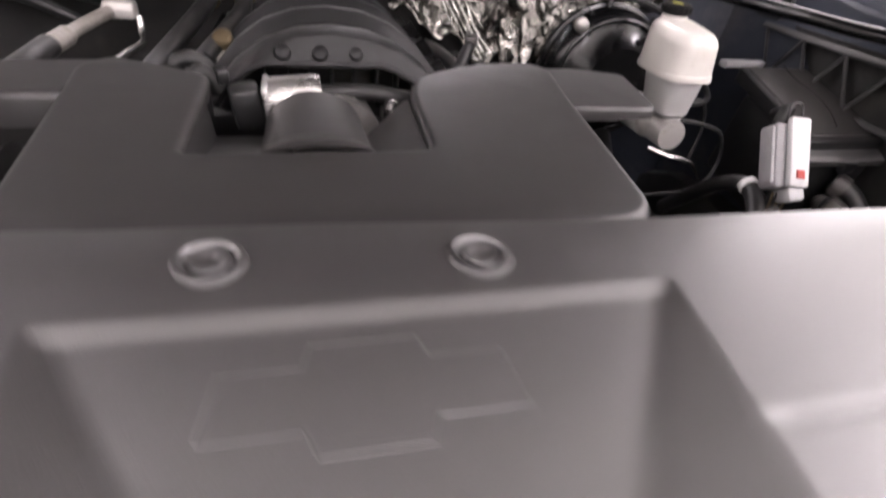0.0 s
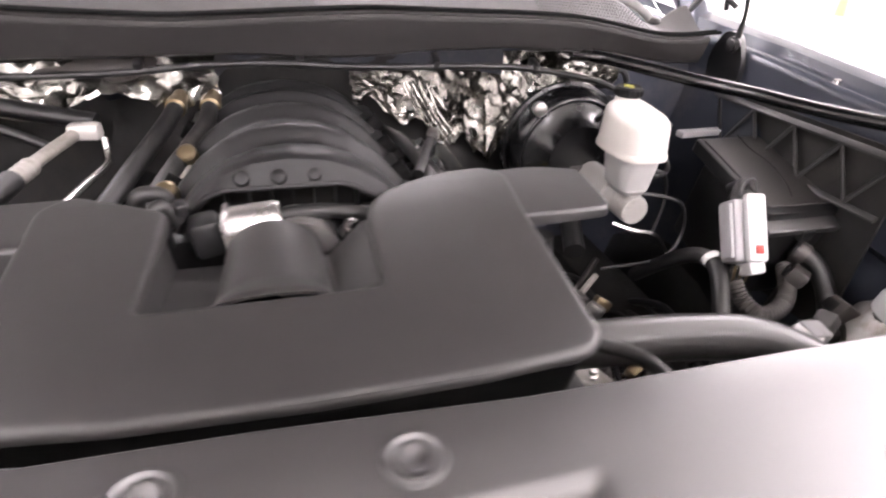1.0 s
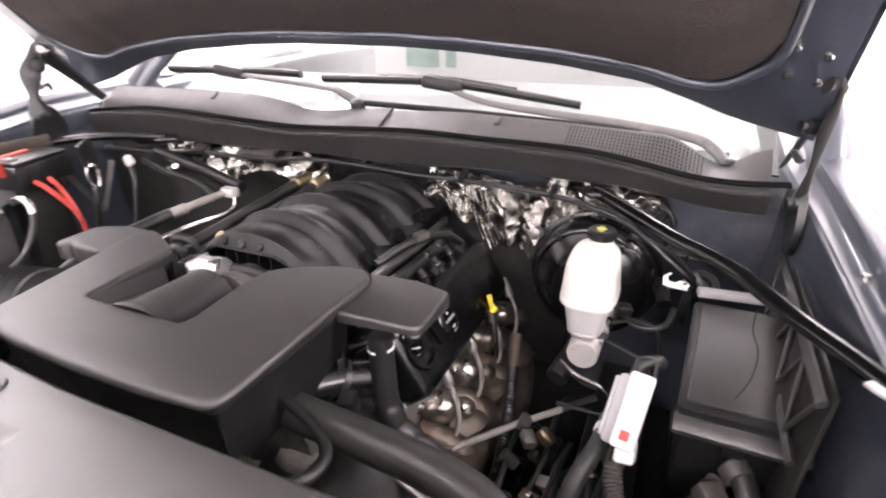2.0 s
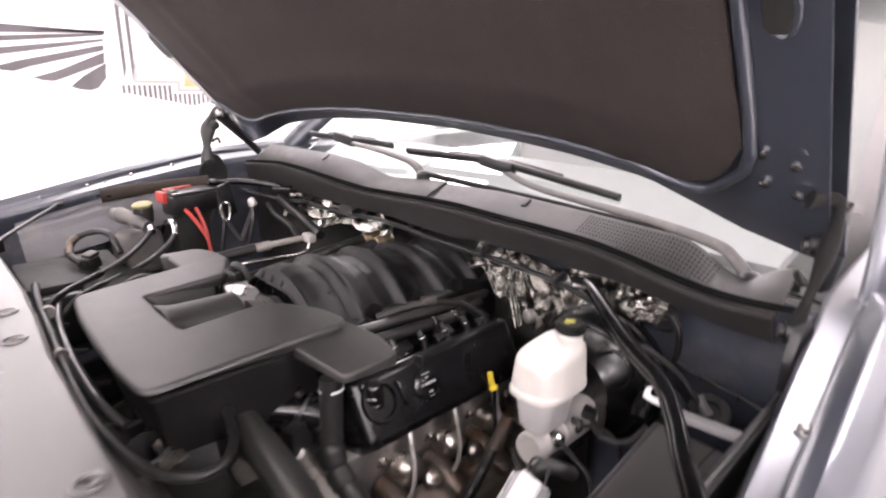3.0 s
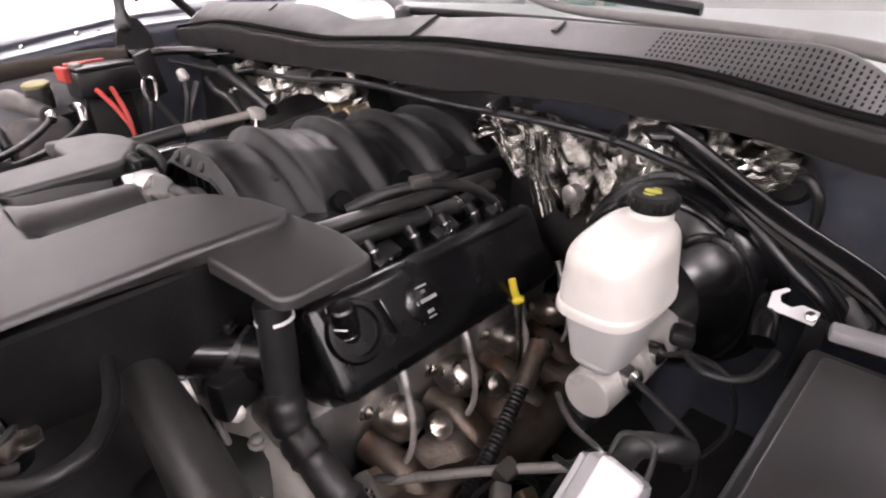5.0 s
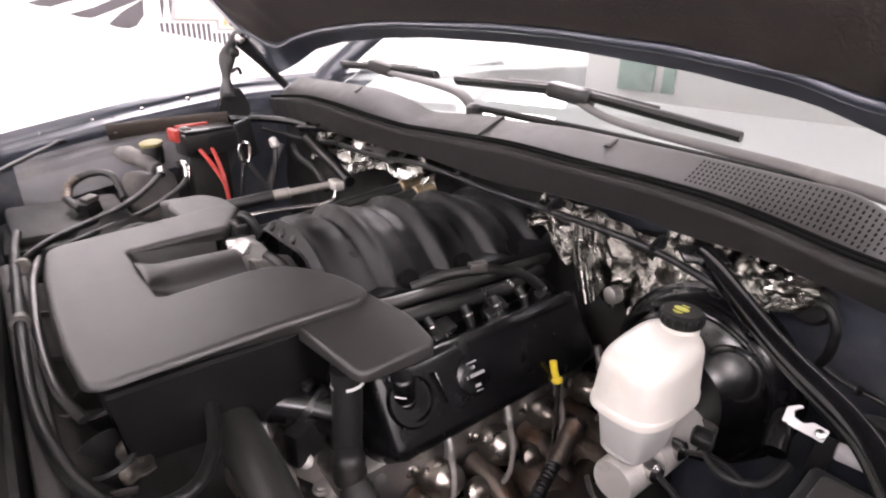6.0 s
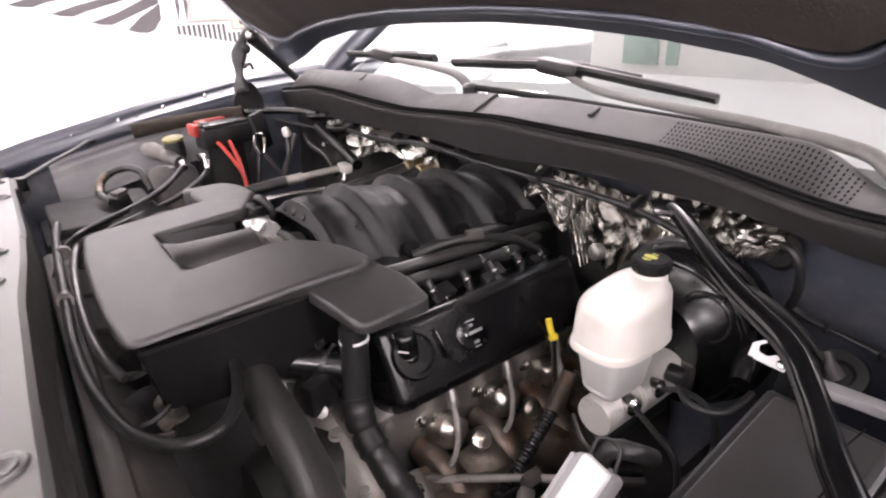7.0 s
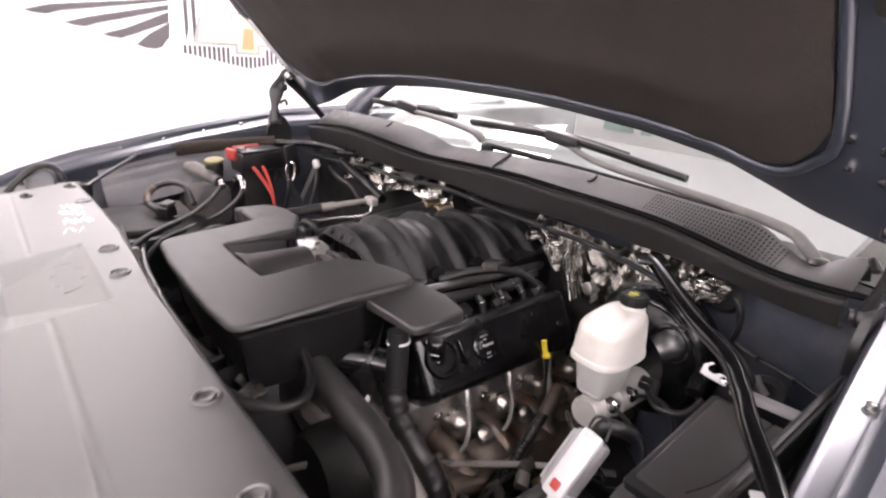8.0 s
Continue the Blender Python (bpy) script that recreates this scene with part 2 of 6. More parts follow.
def round_corners(outline, radius, seg=5):
    """Rounds the corners of a closed plan outline; radius is a number or one per corner."""
    out = []
    k = len(outline)
    for i in range(k):
        r = radius[i] if isinstance(radius, (list, tuple)) else radius
        a, b, c = Vector(outline[i - 1]), Vector(outline[i]), Vector(outline[(i + 1) % k])
        u, w = (a - b), (c - b)
        r2 = min(r, u.length * 0.45, w.length * 0.45)
        if r2 < 1e-5:
            out.append(tuple(b))
            continue
        p, q = b + u.normalized() * r2, b + w.normalized() * r2
        for j in range(seg + 1):
            t = j / seg
            out.append(tuple((1 - t) ** 2 * p + 2 * t * (1 - t) * b + t * t * q))
    return out


def prism(outline, z0, z1, bevel=0.004, seg=3, top=None, bm=None, flare=0.0):
    """An upright prism over a plan outline; top(x, y) adds height to its upper face, flare spreads its foot."""
    one = bmesh.new()
    c = sum((Vector(p) for p in outline), Vector((0, 0))) / len(outline)
    k = len(outline)
    levels = [(z0, -flare), (z1 - bevel, 0.0)] + [(z1 - bevel + bevel * math.sin(math.pi / 2 * j / seg), bevel * (1 - math.cos(math.pi / 2 * j / seg))) for j in range(1, seg + 1)] + [(z1, bevel * 1.35)]
    area = sum(outline[i - 1][0] * outline[i][1] - outline[i][0] * outline[i - 1][1] for i in range(k))
    sign = 1 if area > 0 else -1
    rings = []
    for z, inset in levels:
        ring = []
        for i in range(k):
            a, b, d = Vector(outline[i - 1]), Vector(outline[i]), Vector(outline[(i + 1) % k])
            e = (d - a).normalized()
            nrm = Vector((-e.y, e.x)) * sign
            p = b + nrm * inset
            ring.append(one.verts.new((p.x, p.y, z + (top(p.x, p.y) if top and z > z0 else 0))))
        rings.append(ring)
    for a, b in zip(rings, rings[1:]):
        for i in range(k):
            one.faces.new((a[i], a[(i + 1) % k], b[(i + 1) % k], b[i]))
    for tri in tessellate_polygon([[Vector((v.co.x, v.co.y, 0)) for v in rings[0]]]):
        one.faces.new([rings[0][i] for i in tri[::-1]])
    for tri in tessellate_polygon([[Vector((v.co.x, v.co.y, 0)) for v in rings[-1]]]):
        one.faces.new([rings[-1][i] for i in tri])
    return merge(bm, one)


def lathe(profile, m=None, seg=32, bm=None):
    """Turns a profile of (radius, height) round the z axis and lays it by m."""
    one = bmesh.new()
    rings = [[one.verts.new((r * math.cos(2 * math.pi * k / seg), r * math.sin(2 * math.pi * k / seg), z)) for k in range(seg)] for r, z in profile]
    for a, b in zip(rings, rings[1:]):
        for k in range(seg):
            one.faces.new((a[k], a[(k + 1) % seg], b[(k + 1) % seg], b[k]))
    one.faces.new(rings[0][::-1])
    one.faces.new(rings[-1])
    if m is not None:
        bmesh.ops.transform(one, matrix=m, verts=one.verts[:])
    return merge(bm, one)


def sheet(fn, nu, nv, thick=0.004, bm=None):
    """A curved sheet fn(u, v), u and v from 0 to 1, with thickness along its normal."""
    one = bmesh.new()
    P = [[Vector(fn(i / nu, j / nv)) for j in range(nv + 1)] for i in range(nu + 1)]

    def normal(i, j):
        a = P[min(i + 1, nu)][j] - P[max(i - 1, 0)][j]
        b = P[i][min(j + 1, nv)] - P[i][max(j - 1, 0)]
        return a.cross(b).normalized()
    A = [[one.verts.new(P[i][j]) for j in range(nv + 1)] for i in range(nu + 1)]
    B = [[one.verts.new(P[i][j] - normal(i, j) * thick) for j in range(nv + 1)] for i in range(nu + 1)]
    for i in range(nu):
        for j in range(nv):
            one.faces.new((A[i][j], A[i + 1][j], A[i + 1][j + 1], A[i][j + 1]))
            one.faces.new((B[i][j], B[i][j + 1], B[i + 1][j + 1], B[i + 1][j]))
    for i in range(nu):
        one.faces.new((A[i][0], B[i][0], B[i + 1][0], A[i + 1][0]))
        one.faces.new((A[i][nv], A[i + 1][nv], B[i + 1][nv], B[i][nv]))
    for j in range(nv):
        one.faces.new((A[0][j], A[0][j + 1], B[0][j + 1], B[0][j]))
        one.faces.new((A[nu][j], B[nu][j], B[nu][j + 1], A[nu][j + 1]))
    return merge(bm, one)


def lerp_table(table, t):
    """Straight interpolation in rows of (t, value...)."""
    if t <= table[0][0]:
        return table[0][1:]
    for a, b in zip(table, table[1:]):
        if t <= b[0]:
            k = (t - a[0]) / (b[0] - a[0])
            return tuple(p + (q - p) * k for p, q in zip(a[1:], b[1:]))
    return table[-1][1:]


def along(a, b):
    """A pose at a whose z axis points to b."""
    d = Vector(b) - Vector(a)
    return Matrix.Translation(a) @ d.to_track_quat("Z", "Y").to_matrix().to_4x4()


def crumple(bm, amount, size, seed=0):
    for v in bm.verts:
        v.co += noise.noise_vector(v.co * size + Vector((seed, seed * 2, 0))) * amount
    return bm


# ---- the room ----
def slab(name, size, at, material):
    return tagged(new(name, mesh_of(name, box(size, at, bevel=0), material)), kind="structure")


tagged(slab("floor", (13.2, 14.2, 0.2), (0.5, 0, -0.1), M_FLOOR), "pale polished showroom floor", "floor")
tagged(slab("wall_west", (0.2, 14, 4.6), (-4.12, 0, 2.3), M_WALL), "plain white painted showroom wall", "wall")
tagged(slab("wall_east", (0.2, 14, 4.6), (6.1, 0, 2.3), M_WALL), "plain white painted showroom wall", "wall")
tagged(slab("wall_north", (10, 0.2, 4.6), (1.0, 7.1, 2.3), M_WALL), "plain white painted showroom wall", "wall")
tagged(slab("wall_south", (10, 0.2, 4.6), (1.0, -7.1, 2.3), M_WALL), "plain white painted showroom wall", "wall")
tagged(slab("ceiling", (13.2, 14.2, 0.2), (0.5, 0, 4.7), M_CEIL), "plain white ceiling", "ceiling")


# unseen ceiling panels, added to light the room and its walls
def added_ceiling_light(x, y):
    ob = thing("added_ceiling_light", "unseen added flat square ceiling light panel in white frame", "lamp", group="ceiling lights")
    part("diffuser", box((1.5, 1.5, 0.02), (0, 0, -0.01), bevel=0), M_LAMP, ob)
    f = bmesh.new()
    for k in range(4):
        a = k * math.pi / 2
        box((1.6, 0.05, 0.05), (0.775 * math.sin(a), 0.775 * math.cos(a), -0.02), (0, 0, -math.degrees(a)), 0.004, 1, f)
    part("frame", f, M_CEIL, ob)
    ob.matrix_basis = pose(x, y, 4.6)
    return ob


lamp_a = added_ceiling_light(-1.4, -5.6)
for lx, ly in ((2.2, -5.6), (5.1, -4.0), (-3.1, 0.4), (5.1, -0.4), (-3.1, 3.6), (1.2, 4.4), (5.1, 3.6)):
    copy_thing(lamp_a, pose(lx, ly, 4.6))


# ---- wall emblem: spread wing and striped shield ----
def wall_panel(outline, x, depth=0.012, flip=1):
    bm = prism(outline, 0, depth, 0.002, 1)
    bmesh.ops.transform(bm, matrix=Matrix(((0, 0, flip, x), (1, 0, 0, 0), (0, 1, 0, 0), (0, 0, 0, 1))), verts=bm.verts[:])
    return bm


def emblem(x, y0, z0, k, flip):
    ob = thing("wall_emblem", "dark feathered wing and gold striped shield on wall", "wall sign", group="wall emblems")

    def flat(pts, name, material, parent, lift, label=""):
        return part(name, wall_panel([(y0 + p * k, z0 + q * k) for p, q in pts], x + lift * flip, 0.004, flip), material, parent, label)
    for i in range(7):
        tip, root = (0.53 - 0.225 * i, 1.421 + 0.062 * i), (0.775 + 0.005 * i, 1.485 + 0.125 * i - 0.012 * i * i)
        high = root[1] + max(0.02, 0.114 - 0.036 * i)
        drop = 0.026 - 0.002 * i
        low = (tip[0] + 0.132, tip[1] - drop)
        o = [tip, (tip[0] + 0.06, tip[1] - 0.75 * drop), low, (tip[0] + 0.185, tip[1] - 0.3 * drop), (root[0] - 0.02, root[1] - 0.02), root, (root[0] + 0.012, high), (tip[0] + 0.10, tip[1] + 0.085)] if i == 0 else [tip, (tip[0] + 0.06, tip[1] - 0.8 * drop), low, (tip[0] + 0.22, tip[1] + 0.01), root, (root[0] + 0.004, high), (tip[0] + 0.16, tip[1] + 0.05)]
        flat(o, "feather", M_DARKP, ob, 0.0, "dark grey painted feather")
    field = [(0.842, 1.391), (0.92, 1.355), (1.1, 1.31), (1.391, 1.244), (1.68, 1.31), (1.86, 1.355), (1.94, 1.391), (1.94, 2.2), (0.88, 2.2)]
    sh = flat(field, "shield", M_PRINT, ob, 0.0, "white shield field")
    for i in range(27):
        p = 0.872 + i * 0.038
        base = 1.275 + 0.40 * min(1, abs(p - 1.391) / 0.5) * 0.25
        top = 1.44 if p < 1.25 or p > 1.53 else 1.375
        flat([(p, base), (p + 0.023, base - 0.003), (p + 0.023, top), (p, top)], "stripe", M_DARKP, sh, 0.005, "dark stripe")
    for p in (0.895, 0.955, 1.85):
        flat([(p, 1.47), (p + 0.028, 1.56), (p + 0.035, 2.15), (p, 2.15)], "stripe", M_DARKP, sh, 0.005, "dark stripe")
    bow = [(0.95, 1.455), (1.285, 1.455), (1.285, 1.39), (1.50, 1.39), (1.50, 1.455), (1.82, 1.455), (1.80, 1.66), (1.52, 1.66), (1.52, 1.72), (1.26, 1.72), (1.26, 1.66), (1.0, 1.66)]
    flat(bow, "bar_outline", M_GREYP, sh, 0.010, "grey outline of the bar shape")
    bw = [(0.99, 1.475), (1.31, 1.475), (1.31, 1.41), (1.475, 1.41), (1.475, 1.475), (1.79, 1.475), (1.77, 1.645), (1.50, 1.645), (1.50, 1.70), (1.28, 1.70), (1.28, 1.645), (1.02, 1.645)]
    flat(bw, "bar_motif", M_GOLD, sh, 0.015, "pale gold bar shape")
    flat([(1.34, 1.43), (1.445, 1.43), (1.445, 1.60), (1.36, 1.60)], "bar_core", M_ORANGE, sh, 0.020, "orange shaded middle")
    return ob


emblem(-4.018, -0.15, -0.10, 1.0, 1)
emblem(5.998, 2.6, -1.2, 1.3, -1)

# ---- the vehicle's body ----
suv = thing("suv", "dark blue sport utility vehicle with its hood open", "car")


RAILS = {-1: [(-0.78, 0.965), (-0.62, 1.034), (-0.45, 1.080), (-0.17, 1.140), (0.12, 1.190), (0.5, 1.212), (1.2, 1.23)],
         1: [(-0.78, 0.965), (-0.62, 1.025), (-0.45, 1.062), (-0.17, 1.095), (0.12, 1.132), (0.5, 1.165), (1.2, 1.20)]}


def rail_z(y, sgn=-1):
    return lerp_table(RAILS[sgn], y)[0]


def rail_out(y):
    return -0.022 + 0.11 * max(-0.1, min(0.85, 0.25 - y))


def fender(sgn):
    if sgn < 0:
        prof = [(0.0, 0.826, -0.075), (0.07, 0.824, -0.034), (0.10, 0.828, -0.028), (0.34, 0.866, -0.018), (0.37, 0.870, -0.015), (0.40, 0.873, -0.007)]
    else:
        prof = [(0.0, 0.828, -0.075), (0.10, 0.834, -0.024), (0.13, 0.838, -0.019), (0.34, 0.866, -0.026), (0.37, 0.870, -0.022), (0.40, 0.874, -0.004)]
    prof += [(0.5, 0.892, 0.004), (0.6, 0.918, -0.004), (0.75, 0.965, -0.06), (0.88, 1.0, -0.22), (1.0, 0.995, -0.6)]

    def fn(u, v):
        y = -0.8 + 2.0 * u
        x, dz = lerp_table(prof, v)
        x += rail_out(y) * max(0, 1 - 1.2 * v)
        shrink = 0.10 * max(0, (-0.45 - y) / 0.35) ** 2
        return (sgn * (x - shrink), y, rail_z(y, sgn) + dz)
    return sheet(fn, 40, 60, 0.003 * sgn)


f_r = part("fender", fender(1), M_PAINT, suv, "dark blue metallic painted fender")
f_l = part("fender", fender(-1), M_PAINT, suv, "dark blue metallic painted fender")
for sgn, fo in ((1, f_r), (-1, f_l)):
    for i in range(7) if sgn < 0 else range(1, 7, 2):
        y = -0.58 + 0.115 * i
        z = rail_z(y, sgn) - (0.020 if sgn < 0 else 0.024)
        bolt = lathe([(0.008, -0.004), (0.008, 0.002), (0.0055, 0.003), (0.0055, 0.009), (0.004, 0.010)], pose(sgn * (0.860 + 0.8 * rail_out(y)), y, z), 12)
        part("bolt", bolt, M_STEEL, fo, "bright steel bolt")
        if sgn > 0:
            continue
        # dark inserts paint the shade inside the rail slots
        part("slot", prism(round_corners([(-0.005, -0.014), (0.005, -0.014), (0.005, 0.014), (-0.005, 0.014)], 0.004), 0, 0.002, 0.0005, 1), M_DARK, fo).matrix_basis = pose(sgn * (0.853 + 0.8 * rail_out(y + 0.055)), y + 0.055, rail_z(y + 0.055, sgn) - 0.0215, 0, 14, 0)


def inner_fender(sgn):
    def fn(u, v):
        y = -0.62 + 0.9 * u
        z0 = rail_z(y, sgn) - 0.07
        z = z0 - 0.55 * v
        x = 0.83 + rail_out(y) - 0.03 * math.sin(v * math.pi) - 0.10 * max(0, v - 0.35) + 0.012 * math.sin(u * 14) * min(1, v * 4)
        if 0.25 < v < 0.75 and 0.2 < u < 0.55:
            x += 0.02
        return (sgn * x, y, z)
    return sheet(fn, 36, 30, -0.003 * sgn)


part("inner_fender", inner_fender(1), M_BAYPAINT, suv, "dusty blue inner fender panel")
part("inner_fender", inner_fender(-1), M_BAYPAINT, suv, "dusty blue inner fender panel")

for sgn in (-1,):
    lp = part("ledge_panel", sheet(lambda u, v: (sgn * (0.826 + rail_out(-0.42 + 0.42 * u) - 0.085 * v - 0.02 * v * v), -0.42 + 0.42 * u, rail_z(-0.42 + 0.42 * u) - 0.048 - 0.018 * min(1, v * 12) - 0.015 * v - 0.012 * max(0.0, min(1.0, (v - 0.45) * 12)) - 0.06 * v ** 3), 16, 40, 0.003), M_LEDGE, suv, "dusty grey ledge of the inner fender")
    for k in range(4):
        a, b = -0.30 + 0.13 * k, -0.30 + 0.13 * (k + 0.5)
        xo = 0.79 + rail_out(a)
        part("truss_rib", tube([(sgn * xo, a, 1.02), (sgn * (xo - 0.012), b, 0.90)], 0.008, 8, flat=0.5), M_DUST, lp)
        part("truss_rib", tube([(sgn * (xo - 0.012), b, 0.90), (sgn * xo, a + 0.13, 1.02)], 0.008, 8, flat=0.5), M_DUST, lp)

# dark sheet paints the shade seen between the truss ribs
tr = part("truss_panel", sheet(lambda u, v: (0.815 - 0.02 * v, -0.20 + 0.38 * u, 1.045 - 0.30 * v), 8, 6, 0.004), M_DARK, suv, "dark backing sheet painted as the shade in the inner fender openings")
for k in range(4):
    a, b = -0.19 + 0.09 * k, -0.145 + 0.09 * k
    part("truss_rib", tube([(0.806, a, 1.030), (0.796, b, 0.955)], 0.006, 8, flat=0.5), M_COVER, tr)
    part("truss_rib", tube([(0.796, b, 0.955), (0.806, a + 0.09, 1.030)], 0.006, 8, flat=0.5), M_COVER, tr)
part("truss_rail", tube([(0.806, -0.20, 1.034), (0.806, 0.18, 1.034)], 0.0065, 8, flat=0.6), M_COVER, tr)
part("truss_rail", tube([(0.796, -0.20, 0.950), (0.796, 0.18, 0.950)], 0.0055, 8, flat=0.6), M_COVER, tr)

# firewall with a top shelf
def fw(u, v):
    x = -0.82 + 1.64 * u
    z = 1.15 - 0.6 * v - 0.03 * (x / 0.8) ** 2
    y = 0.29 + 0.03 * v - 0.02 * math.sin(v * 9) * (0.3 + abs(x)) + 0.085 * max(0.0, min(1.0, (0.52 - abs(x)) / 0.12))
    return (x, y, z)


part("firewall", sheet(fw, 48, 24, 0.004), M_BAYPAINT, suv, "dark blue painted firewall")


# cowl panel
SEAL_Z = [(-0.83, 1.148), (-0.72, 1.160), (-0.59, 1.172), (-0.45, 1.171), (-0.30, 1.163), (-0.15, 1.158), (0.05, 1.168), (0.15, 1.172), (0.29, 1.168), (0.40, 1.166), (0.48, 1.163), (0.55, 1.154), (0.61, 1.142), (0.67, 1.132), (0.73, 1.130), (0.81, 1.136)]
LOW_Z = [(-0.83, 1.080), (-0.6, 1.098), (-0.35, 1.100), (-0.05, 1.106), (0.05, 1.100), (0.16, 1.100), (0.22, 1.108), (0.40, 1.112), (0.43, 1.106), (0.55, 1.106), (0.63, 1.094), (0.70, 1.082), (0.82, 1.080)]
REAR_Z = [(-0.83, 1.192), (-0.78, 1.202), (-0.45, 1.208), (-0.30, 1.205), (-0.22, 1.194), (-0.15, 1.178), (-0.06, 1.186), (0.06, 1.196), (0.22, 1.202), (0.42, 1.196), (0.62, 1.186), (0.65, 1.168), (0.69, 1.140), (0.71, 1.136), (0.73, 1.154), (0.755, 1.178), (0.82, 1.172)]


def eased(table, x):
    """A table's value with its corners rounded off."""
    return sum(lerp_table(table, x + 0.012 * d)[0] for d in (-2, -1, 0, 1, 2)) / 5


def seal_line(x):
    return Vector((x, 0.197 + 0.008 * (x / 0.8) ** 2, eased(SEAL_Z, x)))


def cowl_fn(u, v):
    x = -0.81 + 1.62 * u
    p = seal_line(x)
    lo, hi = eased(LOW_Z, x), eased(REAR_Z, x)
    yr = p.y + 0.088
    prof = ((0.0, p.y + 0.045, lo - 0.002), (0.05, p.y + 0.022, lo), (0.10, p.y + 0.012, lo + 0.004), (0.30, p.y - 0.004, p.z - 0.010), (0.34, p.y - 0.004, p.z - 0.002), (0.37, p.y + 0.003, p.z), (0.39, p.y + 0.005, p.z - 0.011), (0.44, p.y + 0.014, p.z - 0.011), (0.46, p.y + 0.016, p.z), (0.50, p.y + 0.022, p.z + 0.001), (0.75, yr - 0.004, hi), (0.78, yr, hi + 0.0015), (0.82, yr + 0.006, hi - 0.004), (1.0, yr + 0.030, hi - 0.040))
    y, z = lerp_table(prof, v)
    return (x, y, z)


cowl = part("cowl_panel", sheet(lambda u, v: cowl_fn(0.004 + 0.974 * u, v), 130, 60, 0.004), M_COWL, suv, "grey textured plastic cowl panel")


def upper_fn(u, v):
    x = -0.79 + 0.85 * u
    p = Vector(cowl_fn((x + 0.81) / 1.62, 0.47 + 0.35 * v))
    return (x, p.y - 0.001, p.z + 0.003 + 0.002 * math.sin(min(1, v * 3) * math.pi / 2))


part("upper_strip", sheet(upper_fn, 70, 16, 0.004), M_STRIP, cowl, "overlapping raised cowl strip")
for dy, dz in ((0.003, 0.0045), (0.0155, 0.005)):
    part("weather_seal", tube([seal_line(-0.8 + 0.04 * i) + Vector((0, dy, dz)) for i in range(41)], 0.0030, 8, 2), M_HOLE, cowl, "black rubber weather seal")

# dark bars paint the shade of the vent openings on the solid panel
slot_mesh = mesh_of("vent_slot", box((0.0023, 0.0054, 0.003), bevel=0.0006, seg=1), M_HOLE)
for i in range(37):
    x = 0.440 + 0.0064 * i
    u = (x + 0.81) / 1.62
    a, b = Vector(cowl_fn(u, 0.5)), Vector(cowl_fn(u, 0.75))
    run = (b - a).length
    e = (Vector(cowl_fn(u + 0.005, 0.625)) - Vector(cowl_fn(u - 0.005, 0.625))).normalized()
    d = (b - a).normalized()
    for j in range(8):
        away = 0.007 + 0.0088 * j
        if away > run - 0.010:
            break
        s = new("vent_slot", slot_mesh)
        s.parent = cowl
        s.matrix_basis = Matrix.Translation(b - d * away - e.cross(d).normalized() * 0.0010) @ Matrix((e, d, e.cross(d).normalized())).transposed().to_4x4()
for x in (-0.42, 0.300):
    u = (x + 0.81) / 1.62
    a, b = Vector(cowl_fn(u, 0.5)), Vector(cowl_fn(u, 0.75))
    e, d = Vector((1, 0, 0)), (b - a).normalized()
    part("cowl_clip", box((0.010, 0.022, 0.004), bevel=0.001), M_STRIP, cowl, "small plastic clip").matrix_basis = Matrix.Translation(b - d * 0.014 + e.cross(d).normalized() * (0.006 if x < 0 else 0.001)) @ Matrix((e, d, e.cross(d).normalized())).transposed().to_4x4()


# windshield and dash
def glass_fn(u, v):
    x = -0.80 + 1.60 * u
    w = -0.055 + 1.055 * v
    return (x * (1 - 0.12 * v), 0.335 + 0.05 * (x / 0.8) ** 2 + 0.75 * w, 1.192 - 0.045 * (x / 0.8) ** 2 + 0.52 * w)


ws = part("windshield", sheet(glass_fn, 24, 12, 0.005), M_GLASS, suv, "clear curved windshield glass")
ws.visible_shadow = False
part("dash", sheet(lambda u, v: (-0.72 + 1.44 * u, 0.41 + 0.7 * v, 1.135 + 0.05 * math.sin(v * 3)), 8, 8, 0.02), M_DASH, suv, "grey dashboard top, lightened for the windshield's reflection")
part("roof", sheet(lambda u, v: (-0.72 + 1.44 * u, 1.06 + 1.6 * v, 1.74 + 0.05 * math.sin(u * math.pi)), 8, 8, 0.02), M_PAINT, suv)
# pale board added to keep the windshield view bright
back = part("cabin_back", box((1.5, 0.05, 1.1), (0, 1.62, 1.25)), M_CABIN, suv)
# opaque panels added to stand for the green in the windshield
part("green_stand_in", box((0.16, 0.012, 0.34), (-0.50, 1.585, 1.30), bevel=0.003), M_GREEN, back, "grey green panel added for the green seen in the windshield")
part("green_stand_in", box((0.05, 0.012, 0.34), (-0.36, 1.585, 1.30), bevel=0.003), M_GREEN, back, "grey green panel added for the green seen in the windshield")
for sgn in (1, -1):
    part("pillar", tube([(sgn * 0.875, 0.34, 1.06), (sgn * 0.865, 0.42, 1.20), (sgn * 0.80, 0.75, 1.46), (sgn * 0.73, 1.1, 1.74)], 0.035, 10), M_PAINT, suv)


